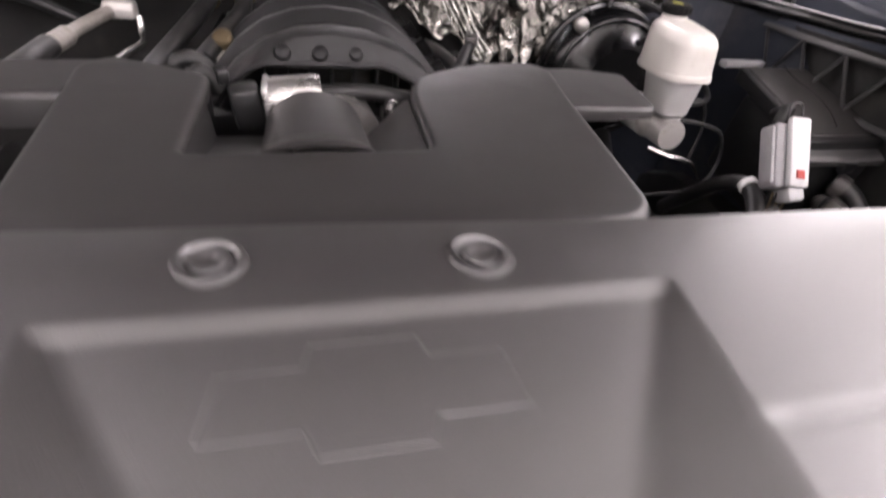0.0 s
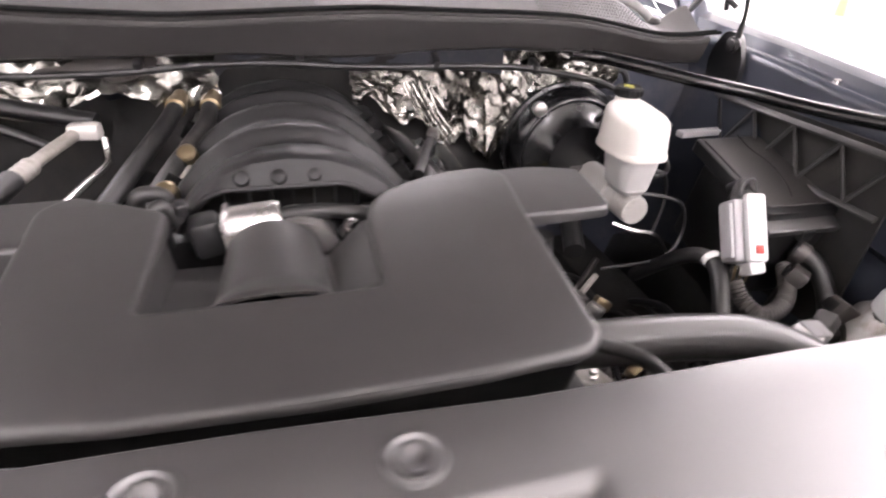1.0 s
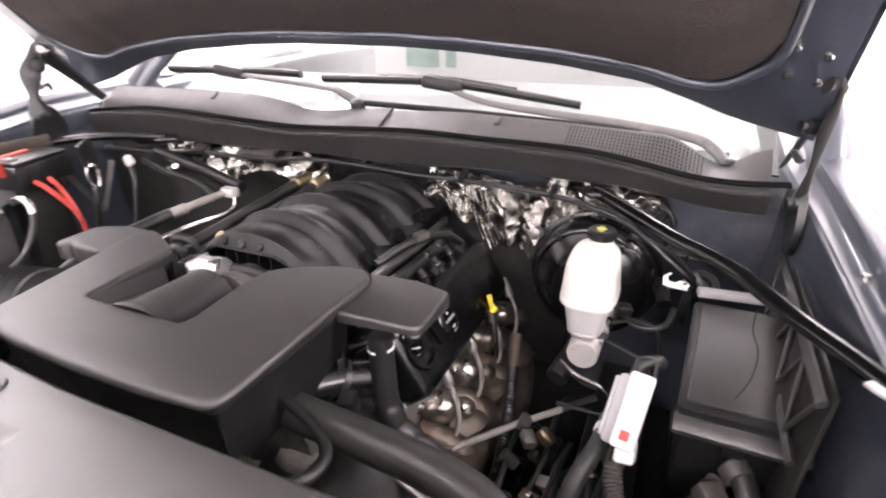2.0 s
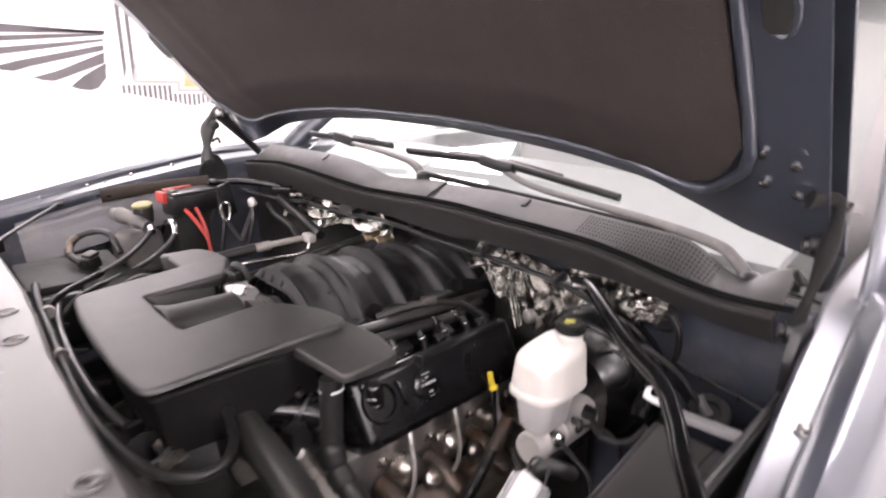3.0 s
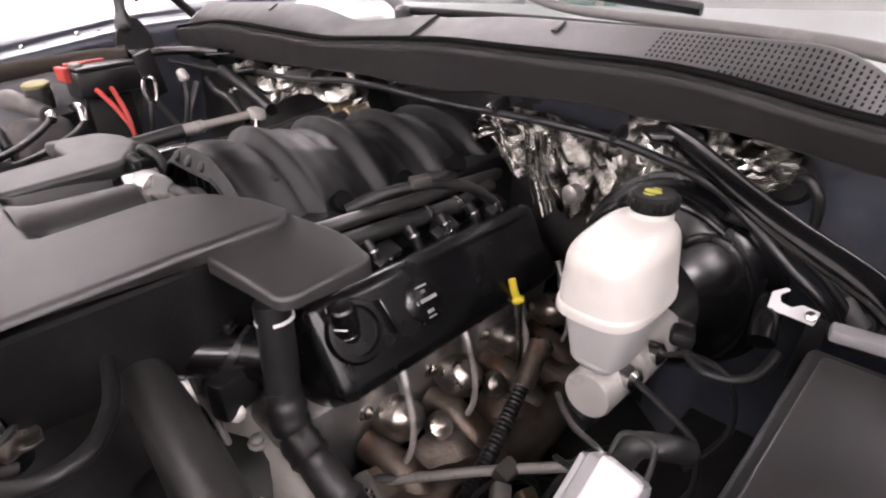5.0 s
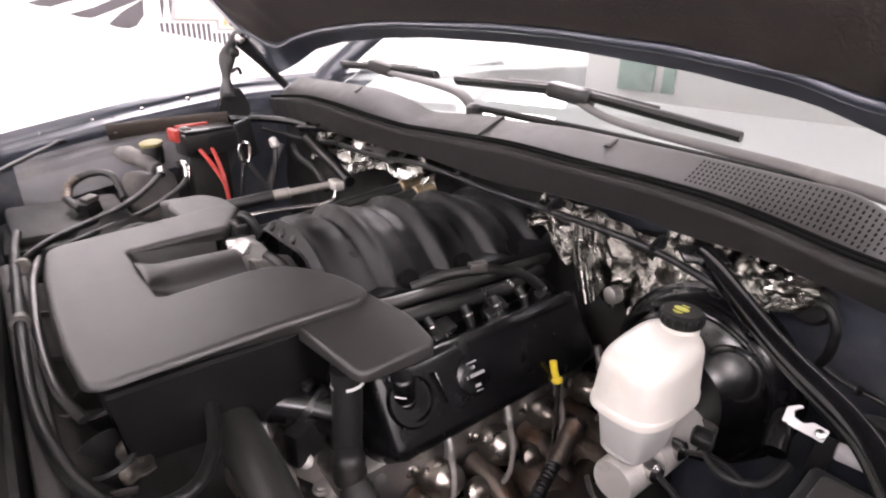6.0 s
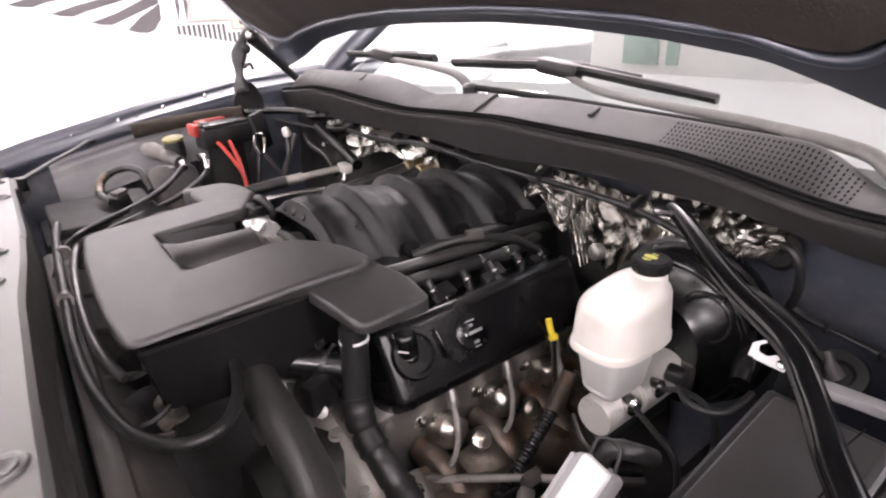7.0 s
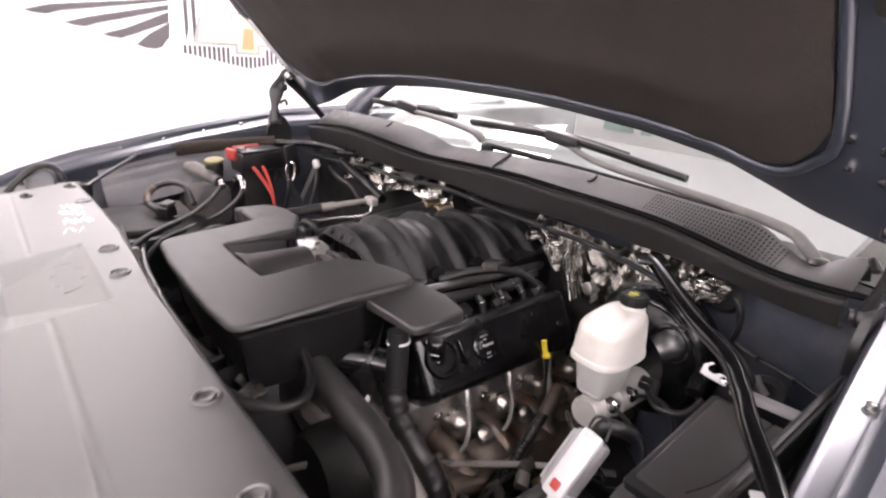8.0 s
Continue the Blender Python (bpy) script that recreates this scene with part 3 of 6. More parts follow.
def wiper(arm, blade, joint):
    w = part("wiper", lathe([(0.017, -0.02), (0.017, 0.006), (0.012, 0.012), (0.006, 0.014)], Matrix.Translation(arm[0]), 16), M_BLACK, suv, "dusty black windshield wiper")
    part("arm", tube(arm, lambda t: 0.0105 - 0.004 * t, 12, 8, flat=0.6), M_ARM, w, "grey wiper arm, lightened for the light it reflects")
    part("blade", tube(blade, 0.0075, 8, 6, flat=1.5), M_RUBBER, w)
    part("spoiler", tube([Vector(q) + Vector((0, 0.006, 0.008)) for q in blade[1:-1]], 0.0045, 8, 6), M_BLACK, w)
    part("bracket", box((0.09, 0.032, 0.028), joint, (0, 8, 6), 0.006), M_BLACK, w)
    return w


wiper(((-0.035, 0.298, 1.200), (-0.07, 0.302, 1.222), (-0.121, 0.310, 1.232), (-0.25, 0.325, 1.240), (-0.43, 0.345, 1.246)), ((-0.66, 0.365, 1.248), (-0.55, 0.36, 1.250), (-0.43, 0.352, 1.252), (-0.30, 0.350, 1.254), (-0.22, 0.350, 1.252)), (-0.43, 0.348, 1.252))
wiper(((0.712, 0.296, 1.140), (0.686, 0.302, 1.164), (0.646, 0.312, 1.181), (0.51, 0.332, 1.194), (0.26, 0.350, 1.211), (0.15, 0.362, 1.238)), ((-0.165, 0.362, 1.243), (-0.02, 0.365, 1.246), (0.14, 0.372, 1.246), (0.30, 0.382, 1.228), (0.433, 0.392, 1.210)), (0.14, 0.368, 1.244))


# black strip added to fill the pale gap below the wiper arm
part("dark_gap_strip", tube([(-0.02 + 0.052 * i, 0.302 + 0.002 * i, 1.2045 - 0.0010 * i - 0.0001 * i * i) for i in range(13)], 0.0065, 8, 4), M_MATT, cowl, "black strip added along the windshield base")


# hood: curved sheet hinged at its rear edge
HOOD_A = radians(47)


HOOD_EDGE = [(0, 1.325), (0.12, 1.324), (0.25, 1.317), (0.42, 1.301), (0.56, 1.279), (0.64, 1.252), (0.70, 1.230), (0.78, 1.210), (0.86, 1.194)]


def hood_fn(u, s, lift=0.0):
    """s metres from the rear edge along the hood, u from -1 to 1 across it; lift below the underside."""
    x = 0.828 * u
    q = u * u
    old = 1.345 - 0.085 * q - 0.025 * q * q
    edge = lerp_table(HOOD_EDGE, abs(x))[0] + (0.007 * min(1, -x / 0.4) if x < 0 else 0)
    base_y, base_z = 0.235, edge + (old - edge) * max(0.0, min(1.0, (s - 0.03) / 0.45))
    c, n = math.cos(HOOD_A), math.sin(HOOD_A)
    bow = -0.05 * s * s
    return Vector((x, base_y - s * c - (lift - bow) * n * 0, base_z + s * n + bow)) + Vector((0, -n, -c)) * lift


hood = part("hood", sheet(lambda u, v: hood_fn(2 * u - 1, 1.06 * v, -0.02 - 0.018 * min(1, 8 * v, (1 - abs(2 * u - 1)) * 12)), 40, 24, 0.002), M_PAINT, suv, "open dark blue hood")
part("inner_frame", sheet(lambda u, v: hood_fn((2 * u - 1) * 0.985, 0.006 + 1.04 * v, 0.012 * min(1, 10 * v, (1 - abs(2 * u - 1)) * 10)), 60, 40, 0.004), M_PAINT, hood, "dark blue inner hood frame")


def liner_start(a):
    """How far from the hood's rear edge the liner begins; its rear corners are rounded."""
    return 0.066 + 0.012 * (abs(a) / 0.885) ** 2 + 0.11 * max(0.0, (abs(a) / 0.885 - 0.80) / 0.20) ** 3


def liner_fn(u, v):
    a = (2 * u - 1) * 0.885
    s = liner_start(a) + (0.928 - liner_start(a)) * v
    edge = min(1, 14 * v, 14 * (1 - v), 14 * u, 14 * (1 - u))
    ridge = 0.006 * math.exp(-((v - 0.12) / 0.035) ** 2) + 0.006 * math.exp(-((abs(a) - 0.66) / 0.03) ** 2)
    return hood_fn(a, s, 0.016 + 0.012 * edge + ridge)


part("hood_liner", sheet(liner_fn, 70, 60, -0.006), M_LINER, hood, "dark brown felt hood insulation liner")
part("liner_trim", tube([hood_fn(-0.897, 0.90 - 0.11 * i, 0.016) for i in range(6)] + [hood_fn(-0.892 + 1.784 * i / 48, liner_start(-0.885 + 1.77 * i / 48) - 0.012, 0.018) for i in range(49)] + [hood_fn(0.897, 0.35 + 0.11 * i, 0.016) for i in range(6)], 0.0075, 10, 3), M_PAINT, hood, "pressed lip along liner edge")
for sgn in (1, -1):
    part("frame_hole", tube([hood_fn(sgn * (0.94 + 0.018 * math.cos(k * math.pi / 8)), 0.37 + 0.038 * math.sin(k * math.pi / 8), 0.012) for k in range(17)], 0.004, 6, 2), M_PAINT, hood)
    # dark plate paints the shade inside the frame hole
    part("opening_shade", prism(round_corners([(-0.014, -0.035), (0.014, -0.035), (0.014, 0.035), (-0.014, 0.035)], 0.013), 0, 0.003, 0.001, 1), M_DARK, hood).matrix_basis = look(hood_fn(sgn * 0.94, 0.37, 0.014), hood_fn(sgn * 0.94, 0.37, -1.0))
    for i, j in ((0, 0), (1, 0), (0, 1), (1, 1)):
        p = hood_fn(sgn * (0.905 + 0.045 * i), 0.13 + 0.045 * j, 0.012)
        part("bolt", lathe([(0.006, -0.002), (0.006, 0.003), (0.004, 0.004)], along(p, hood_fn(sgn * (0.905 + 0.045 * i), 0.13 + 0.045 * j, 0.1)), 10), M_STEEL, hood)
    dy, dz = (0.085, -0.04) if sgn > 0 else (0.0, 0.0)

    def at(x, y, z, share=1.0):
        return (sgn * x, y + dy * share, z + dz * share)
    h = part("hood_hinge", prism(round_corners([(-0.04, -0.05), (0.04, -0.05), (0.045, 0.0), (0.02, 0.05), (-0.02, 0.05), (-0.045, 0.0)], 0.018), -0.006, 0.006, 0.002, 2), M_BLACK, suv, "black stamped steel hood hinge")
    h.matrix_basis = Matrix.Translation(at(0.812, 0.10, 1.135)) @ Matrix(((0, 0, 1, 0), (1, 0, 0, 0), (0, 1, 0, 0), (0, 0, 0, 1)))
    inv = h.matrix_basis.inverted()

    def held(name, bm, material):
        bmesh.ops.transform(bm, matrix=inv, verts=bm.verts[:])
        return part(name, bm, material, h)
    top = hood_fn(sgn * 0.965, 0.13, 0.012)
    held("arm", tube([at(0.805, 0.085, 1.16), at(0.812, 0.088, 1.21), at(0.818, 0.10, 1.265), at(0.822, 0.13, 1.315, 0.5), top], (lambda t: 0.010 + 0.003 * math.cos(t * 12)) if sgn > 0 else (lambda t: 0.019 + 0.006 * math.cos(t * 12)), 12, 8, flat=0.5), M_MATT if sgn > 0 else M_BLACK)
    held("link", tube([at(0.822, 0.13, 1.31, 0.6), at(0.815, 0.18, 1.262), at(0.808, 0.225, 1.215), at(0.80, 0.255, 1.18)], lambda t: 0.017 - 0.006 * t, 10, 6, flat=0.4), M_BLACK)
    held("spring_end", tube([at(0.80, 0.10, 1.225), at(0.79, 0.115, 1.235), at(0.80, 0.125, 1.22)], 0.005, 8), M_BLACK)
    for hy, hz in ((0.085, 1.165), (0.115, 1.275), (0.135, 1.31)):
        p = at(0.803, hy, hz)
        held("pivot_bolt", lathe([(0.014, -0.012), (0.014, 0.006), (0.009, 0.008), (0.009, 0.014), (0.006, 0.015)], along(p, (sgn * 0.5, p[1] - 0.1, p[2])), 14), M_BLACK if hz < 1.3 else M_STEEL)

# front sight shield over the radiator
SH_Z = 1.065


def shield_top(x, y):
    z = -0.016 * (x / 0.7) ** 4
    d = -0.528 - y
    z -= 0.13 * (d if d > 0.012 else (d + 0.012) ** 2 / 0.048 if d > -0.012 else 0.0)
    return z


def piecewise(knots, t):
    return lerp_table(knots, t)[0]


RECESS_Y, RECESS_END = -0.558, -0.676


def recess(y):
    """Depth of the sunken emblem panel, half its width and the run of its side walls, at y."""
    run = max(0.0, RECESS_Y - y)
    depth = 0.003 + 0.10 * run
    return depth, 0.135 - 0.04 * run, 0.004 + 0.60 * run


def rear_y(x):
    """Rear edge of the shield: it runs further forward beside the radiator hose."""
    return lerp_table(((-0.7, -0.498), (-0.2, -0.491), (0.0, -0.496), (0.15, -0.505), (0.40, -0.506), (0.7, -0.502)), x)[0]


def shield_sheet(u, v):
    xa = -0.645 + 1.345 * u
    y0 = rear_y(xa)
    y1 = -0.875 + 0.12 * abs(xa / 0.7) ** 3
    y = piecewise(((0, y0), (0.02, y0 - 0.006), (0.25, RECESS_Y), (0.28, RECESS_Y - 0.006), (0.50, -0.628), (0.52, -0.634), (0.54, -0.640), (0.66, RECESS_END), (0.70, RECESS_END - 0.016), (0.9, -0.80), (1, y1)), v)
    depth, half, w = recess(max(y, RECESS_END))
    c = -0.003
    x = piecewise(((0, -0.645), (0.36, c - half - 0.004), (0.37, c - half), (0.40, c - half + w), (0.60, c + half - w), (0.63, c + half), (0.64, c + half + 0.004), (1, 0.70)), u)
    z = SH_Z + shield_top(x, y)
    inside = piecewise(((0, 0), (0.37, 0), (0.40, 1), (0.60, 1), (0.63, 0), (1, 0)), u)
    ease = min(1.0, max(0.0, RECESS_Y - y) / 0.008) * max(0.0, min(1.0, (y - RECESS_END + 0.016) / 0.016))
    edge = 0.006 * max(0, 1 - v / 0.02)
    groove = 0.0018 * max(0, 1 - abs(v - 0.52) / 0.02) * (1 - inside) * min(1.0, max(0.0, abs(x - c) - half) / 0.01)
    return (x, y, z - edge - inside * ease * depth - groove)


shroud = thing("radiator_shield", "light grey satin plastic radiator sight shield", "car part", sheet(shield_sheet, 200, 150, -0.004), M_SHROUD)
part("rear_lip", sheet(lambda u, v: (-0.635 + 1.325 * u, rear_y(-0.635 + 1.325 * u) - 0.004 + 0.004 * v, SH_Z - 0.008 - 0.016 * ((-0.635 + 1.325 * u) / 0.7) ** 4 - 0.11 * v), 40, 8, 0.003), M_FAN, shroud, "dusty grey rear skirt")


def push_pin(x, y):
    z = SH_Z + shield_top(x, y)
    ob = thing("push_pin", "grey round push-in clip in the plastic shield", "fastener", group="shield clips")
    part("collar", lathe([(0.0150, -0.006), (0.0150, 0.0004), (0.0140, 0.0024), (0.0122, 0.0028), (0.0102, 0.0012), (0.0092, -0.003)], None, 32), M_SHROUD, ob)
    part("head", lathe([(0.0086, -0.006), (0.0086, 0.0008), (0.0076, 0.0022), (0.0055, 0.0018), (0.0036, 0.0003), (0.001, 0.0)], None, 28), M_SHROUD, ob, "dished clip head")
    ob.matrix_basis = pose(x, y, z, 3, 0, 0) @ Matrix.Scale(1.05, 4)
    return ob


for x, y in ((-0.076, -0.529), (0.043, -0.535), (0.428, -0.530), (-0.415, -0.517), (0.58, -0.540)):
    push_pin(x, y)
sticker = thing("shield_label", "worn white printed service label on grey shield", "label")
rng = random.Random(12)
for row, (x0, x1, y0, y1) in enumerate(((-0.395, -0.285, -0.556, -0.528), (-0.345, -0.235, -0.562, -0.530), (-0.285, -0.190, -0.566, -0.526), (-0.225, -0.185, -0.572, -0.548))):
    for k in range(7 if row < 3 else 3):
        n = 6 if row < 3 else 2
        x, y = x0 + (x1 - x0) * k / n * 0.25 + rng.uniform(-0.008, 0.008), y0 + (y1 - y0) * k / n
        part("printed_bar", prism(round_corners([(-0.016, -0.0017), (0.012 + 0.012 * rng.random(), -0.0022), (0.014, 0.0016), (-0.014, 0.0022)], 0.0015, 2), -0.001, 0.0007, 0.0002, 1), M_PRINT, sticker).matrix_basis = pose(x, y, SH_Z + shield_top(x, y), 8 if y < -0.53 else 0, 0, rng.uniform(-25, 25))
for x, y in ((-0.583, -0.520), (-0.560, -0.606)):
    dark = thing("shield_clip", "dark oval clip at the end of the plastic shield", "fastener", group="dark shield clips")
    part("clip", prism(round_corners([(-0.016, -0.009), (0.016, -0.009), (0.016, 0.009), (-0.016, 0.009)], 0.008, 5), -0.004, 0.004, 0.002, 2), M_BLACK, dark)
    part("lug", prism(round_corners([(-0.007, -0.004), (0.007, -0.004), (0.007, 0.004), (-0.007, 0.004)], 0.003, 3), 0.003, 0.008, 0.001, 1), M_BLACK, dark)
    dark.matrix_basis = pose(x, y, SH_Z + shield_top(x, y), 10 if y < -0.55 else 0, 0, 20)
emb = thing("shield_emblem", "faint raised bar outline moulded in the shield recess", "emblem")
bow = [(-0.075, -0.016), (-0.03, -0.016), (-0.026, -0.028), (0.026, -0.028), (0.03, -0.016), (0.075, -0.016), (0.068, 0.016), (0.03, 0.016), (0.026, 0.028), (-0.026, 0.028), (-0.03, 0.016), (-0.068, 0.016)]
bow = [(0.8 * p, 0.8 * q) for p, q in bow]


def recess_z(x, y):
    return SH_Z + shield_top(x, y) - recess(y)[0]


EMB_TILT = math.degrees(math.atan((recess_z(0.0, -0.585) - recess_z(0.0, -0.625)) / 0.04))
EMB = pose(-0.015, -0.596, recess_z(-0.015, -0.596), EMB_TILT, 0, 0)
part("inner_panel", prism([(0.95 * p, 0.93 * q) for p, q in bow], -0.002, 0.0001, 0.0001, 1), M_SHROUD, emb).matrix_basis = EMB
part("raised_outline", tube([(p, q, -0.0006) for p, q in bow + bow[:1]], 0.0011, 8, 1, raw=True), M_SHROUD, emb, "rounded outline ridge").matrix_basis = EMB

# bay floor and frame below everything
bay = thing("engine_bay_floor", "dark frame and radiator support below the engine", "car part")
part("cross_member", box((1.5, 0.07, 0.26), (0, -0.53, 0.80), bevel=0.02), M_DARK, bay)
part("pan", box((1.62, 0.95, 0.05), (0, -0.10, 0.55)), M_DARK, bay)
part("radiator", box((0.9, 0.03, 0.34), (0, -0.475, 0.76), bevel=0.01), M_FAN, bay)
fan = part("fan_shroud", sheet(lambda u, v: (-0.48 + 0.96 * u, -0.462 + 0.05 * v, 0.915 - 0.02 * v - 0.06 * v * v), 20, 6, 0.004), M_FAN, bay, "dusty grey fan shroud top")
for i in range(6):
    part("shroud_rib", box((0.005, 0.06, 0.010), (-0.40 + 0.16 * i, -0.437, 0.902), (-14, 0, 0), 0.002), M_FAN, fan)
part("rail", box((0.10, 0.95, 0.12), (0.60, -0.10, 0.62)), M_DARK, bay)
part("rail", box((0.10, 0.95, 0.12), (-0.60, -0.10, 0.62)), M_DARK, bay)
part("wheel", lathe([(0.05, 0), (0.30, 0), (0.36, 0.03), (0.37, 0.08), (0.37, 0.2), (0.36, 0.25), (0.3, 0.28)], pose(0.70, 0.1, 0.37, 0, 90, 0), 24), M_RUBBER, suv)
part("wheel", lathe([(0.05, 0), (0.30, 0), (0.36, 0.03), (0.37, 0.08), (0.37, 0.2), (0.36, 0.25), (0.3, 0.28)], pose(-0.98, 0.1, 0.37, 0, 90, 0), 24), M_RUBBER, suv)
part("underbody", box((1.7, 3.6, 0.3), (0, 1.1, 0.45)), M_DARK, suv)
part("bumper", box((1.8, 0.12, 0.5), (0, -0.95, 0.7), bevel=0.05, seg=4), M_PAINT, suv)
part("cabin_side", box((0.08, 1.9, 0.8), (0.92, 1.6, 0.8), bevel=0.03), M_PAINT, suv)
part("cabin_side", box((0.08, 1.9, 0.8), (-0.92, 1.6, 0.8), bevel=0.03), M_PAINT, suv)

# ---- the engine ----
block = thing("engine_block", "dirty cast aluminium engine block and front covers", "engine")
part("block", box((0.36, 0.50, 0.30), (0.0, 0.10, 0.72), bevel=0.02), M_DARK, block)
for sgn in (1, -1):
    hd = part("head", box((0.17, 0.46, 0.17), (sgn * 0.205, 0.06, 0.745), (0, sgn * 8, 0), 0.012), M_ALU, block, "cast aluminium cylinder head")
    for k in range(8):
        part("head_boss", lathe([(0.014, 0), (0.013, 0.008), (0.009, 0.010), (0.009, 0.016), (0.006, 0.017)], pose(sgn * 0.285, -0.15 + 0.056 * k, 0.795 - 0.02 * (k % 2), 0, sgn * 80, 0), 10), M_STEEL if k % 2 else M_ALU, hd)
part("front_cover", box((0.36, 0.05, 0.26), (0.02, -0.19, 0.72), bevel=0.02), M_ALU, block)
part("water_pump", lathe([(0.03, -0.05), (0.06, -0.05), (0.065, -0.01), (0.09, 0.0), (0.09, 0.03), (0.05, 0.04)], pose(0.12, -0.25, 0.80, 90, 0, 0), 24), M_ALU, block)
part("bracket", prism(round_corners([(0.14, -0.225), (0.31, -0.215), (0.33, -0.19), (0.15, -0.185)], 0.01), 0.815, 0.832, 0.004, 2), M_ALU, block, "dirty aluminium accessory bracket")
# arm colour lightened to look lit in the dark bay
arm = part("bracket", tube([(0.13, -0.238, 0.828), (0.205, -0.224, 0.826), (0.27, -0.230, 0.806), (0.34, -0.232, 0.772), (0.41, -0.222, 0.715)], lambda t: 0.026 - 0.004 * math.sin(7 * t), 14, 8, flat=0.45), M_LITALU, block, "dusty cast aluminium bracket arm, painted paler as if lit")
for dy in (-0.022, 0.020):
    part("rib", tube([(0.16, -0.232 + dy, 0.836), (0.21, -0.222 + dy, 0.834), (0.275, -0.228 + dy, 0.813), (0.345, -0.230 + dy, 0.779), (0.405, -0.222 + dy, 0.728)], 0.0045, 8), M_LITALU, arm)
for q in ((0.205, -0.222, 0.836), (0.285, -0.226, 0.815), (0.36, -0.228, 0.772)):
    part("bolt", lathe([(0.011, 0), (0.011, 0.005), (0.007, 0.006), (0.007, 0.012), (0.004, 0.013)], along(q, (q[0] + 0.1, q[1] - 0.05, q[2] + 0.4)), 10), M_ALU, arm)
part("bracket", tube([(0.16, -0.29, 0.80), (0.24, -0.28, 0.77), (0.30, -0.27, 0.72), (0.33, -0.27, 0.64)], lambda t: 0.018 + 0.004 * math.sin(11 * t), 8, 8, flat=0.7, wob=0.2), M_LITALU, block)
for k, q in enumerate(((0.295, -0.205, 0.838), (0.325, -0.175, 0.80), (0.30, -0.19, 0.775), (0.33, -0.165, 0.755), (0.345, -0.185, 0.715))):
    part("bolt", lathe([(0.0065, 0), (0.0065, 0.006), (0.004, 0.007)], along(q, (0.8, -0.45, 1.25)), 8), M_ALU, block)
part("alternator", lathe([(0.03, -0.07), (0.07, -0.07), (0.08, -0.05), (0.08, 0.05), (0.07, 0.07), (0.03, 0.07)], pose(0.27, -0.27, 0.74, 90, 0, 0), 24), M_DARK, block)

# air duct cover over the engine front
CZ = 1.036
cover = thing("engine_cover", "dark grey textured plastic engine air duct cover", "engine cover")


def cover_slope(x, y):
    return -0.070 * max(0.0, -0.15 - y) - 0.010 * max(0.0, (-0.40 - y) / 0.04) ** 2 * 0.4


NOTCH = (-0.124, 0.066, -0.324)
outline = [(-0.228, -0.421), (-0.12, -0.433), (0.0, -0.438), (0.12, -0.438), (0.222, -0.431), (0.236, -0.222), (0.246, -0.135), (0.225, -0.112), (0.168, -0.119), (0.120, -0.142), (0.084, -0.166), (0.068, -0.205), (NOTCH[1], NOTCH[2]), (NOTCH[0], NOTCH[2]), (-0.118, -0.172), (-0.165, -0.146), (-0.215, -0.120), (-0.240, -0.150), (-0.236, -0.218)]
radii = [0.03, 0, 0, 0, 0.03, 0.008, 0.015, 0.012, 0.02, 0.02, 0.02, 0.02, 0.010, 0.006, 0.012, 0.03, 0.02, 0.03, 0.008]
part("top_shell", prism(round_corners(outline, radii), CZ - 0.024, CZ, 0.007, 4, flare=-0.003, top=cover_slope), M_COVER, cover)


def recess_plate(u, v):
    """Sunken plate: flat floor, rounded air throat, then a gentle slope up to the notch's other edge."""
    y = NOTCH[2] - 0.004 + 0.134 * v
    depth = lerp_table(((0.0, 0.019), (0.03, 0.020), (0.17, 0.036), (0.22, 0.038), (1.0, 0.056)), v)[0]
    x, share = lerp_table(((0.0, NOTCH[0] - 0.004, 0.0), (0.03, NOTCH[0] + 0.001, 0.05), (0.07, NOTCH[0] + 0.006, 1.0), (0.20, -0.078, 1.0), (0.22, -0.072, 1.0), (0.68, 0.024, 1.0), (0.70, 0.029, 1.0), (0.97, NOTCH[1] - 0.001, 0.05), (1.0, NOTCH[1] + 0.004, 0.0)), u)
    z = CZ - 0.018 - (depth - 0.018) * share
    if 0.22 <= u <= 0.68:
        a = math.pi * (u - 0.22) / 0.46
        x = -0.024 - 0.048 * math.cos(a)
        z += (0.012 + 0.07 * min(v, 0.17) + 0.022 * v) * max(0.0, math.sin(a)) ** 0.85
    return (x, y, z)


part("recess_floor", sheet(recess_plate, 100, 44, 0.004), M_COVER, cover, "sunken plate with rounded air throat")
tab_r = [(0.232, -0.216), (0.356, -0.206), (0.360, -0.108), (0.30, -0.098), (0.215, -0.112)]
part("side_tab", prism(round_corners(tab_r, [0.004, 0.016, 0.010, 0.02, 0.01]), CZ - 0.034, CZ - 0.012, 0.0045, 4, top=lambda x, y: -0.05 * (x - 0.23) + 0.09 * (y + 0.16)), M_COVER, cover, "stepped down side wing of the cover")
tab_l = [(-0.215, -0.116), (-0.300, -0.118), (-0.352, -0.140), (-0.352, -0.222), (-0.330, -0.226), (-0.322, -0.214), (-0.300, -0.220), (-0.230, -0.219)]
part("side_tab", prism(round_corners(tab_l, [0.01, 0.02, 0.02, 0.01, 0.004, 0.004, 0.004, 0.004]), CZ - 0.036, CZ - 0.005, 0.006, 3, top=lambda x, y: 0.01 * (x + 0.23)), M_COVER, cover, "stepped down side wing of the cover")
low = [(-0.215, -0.408), (0.0, -0.425), (0.210, -0.419), (0.230, -0.222), (0.215, -0.150), (0.12, -0.172), (0.074, -0.205), (0.076, -0.334), (-0.132, -0.334), (-0.128, -0.180), (-0.215, -0.150), (-0.226, -0.222)]
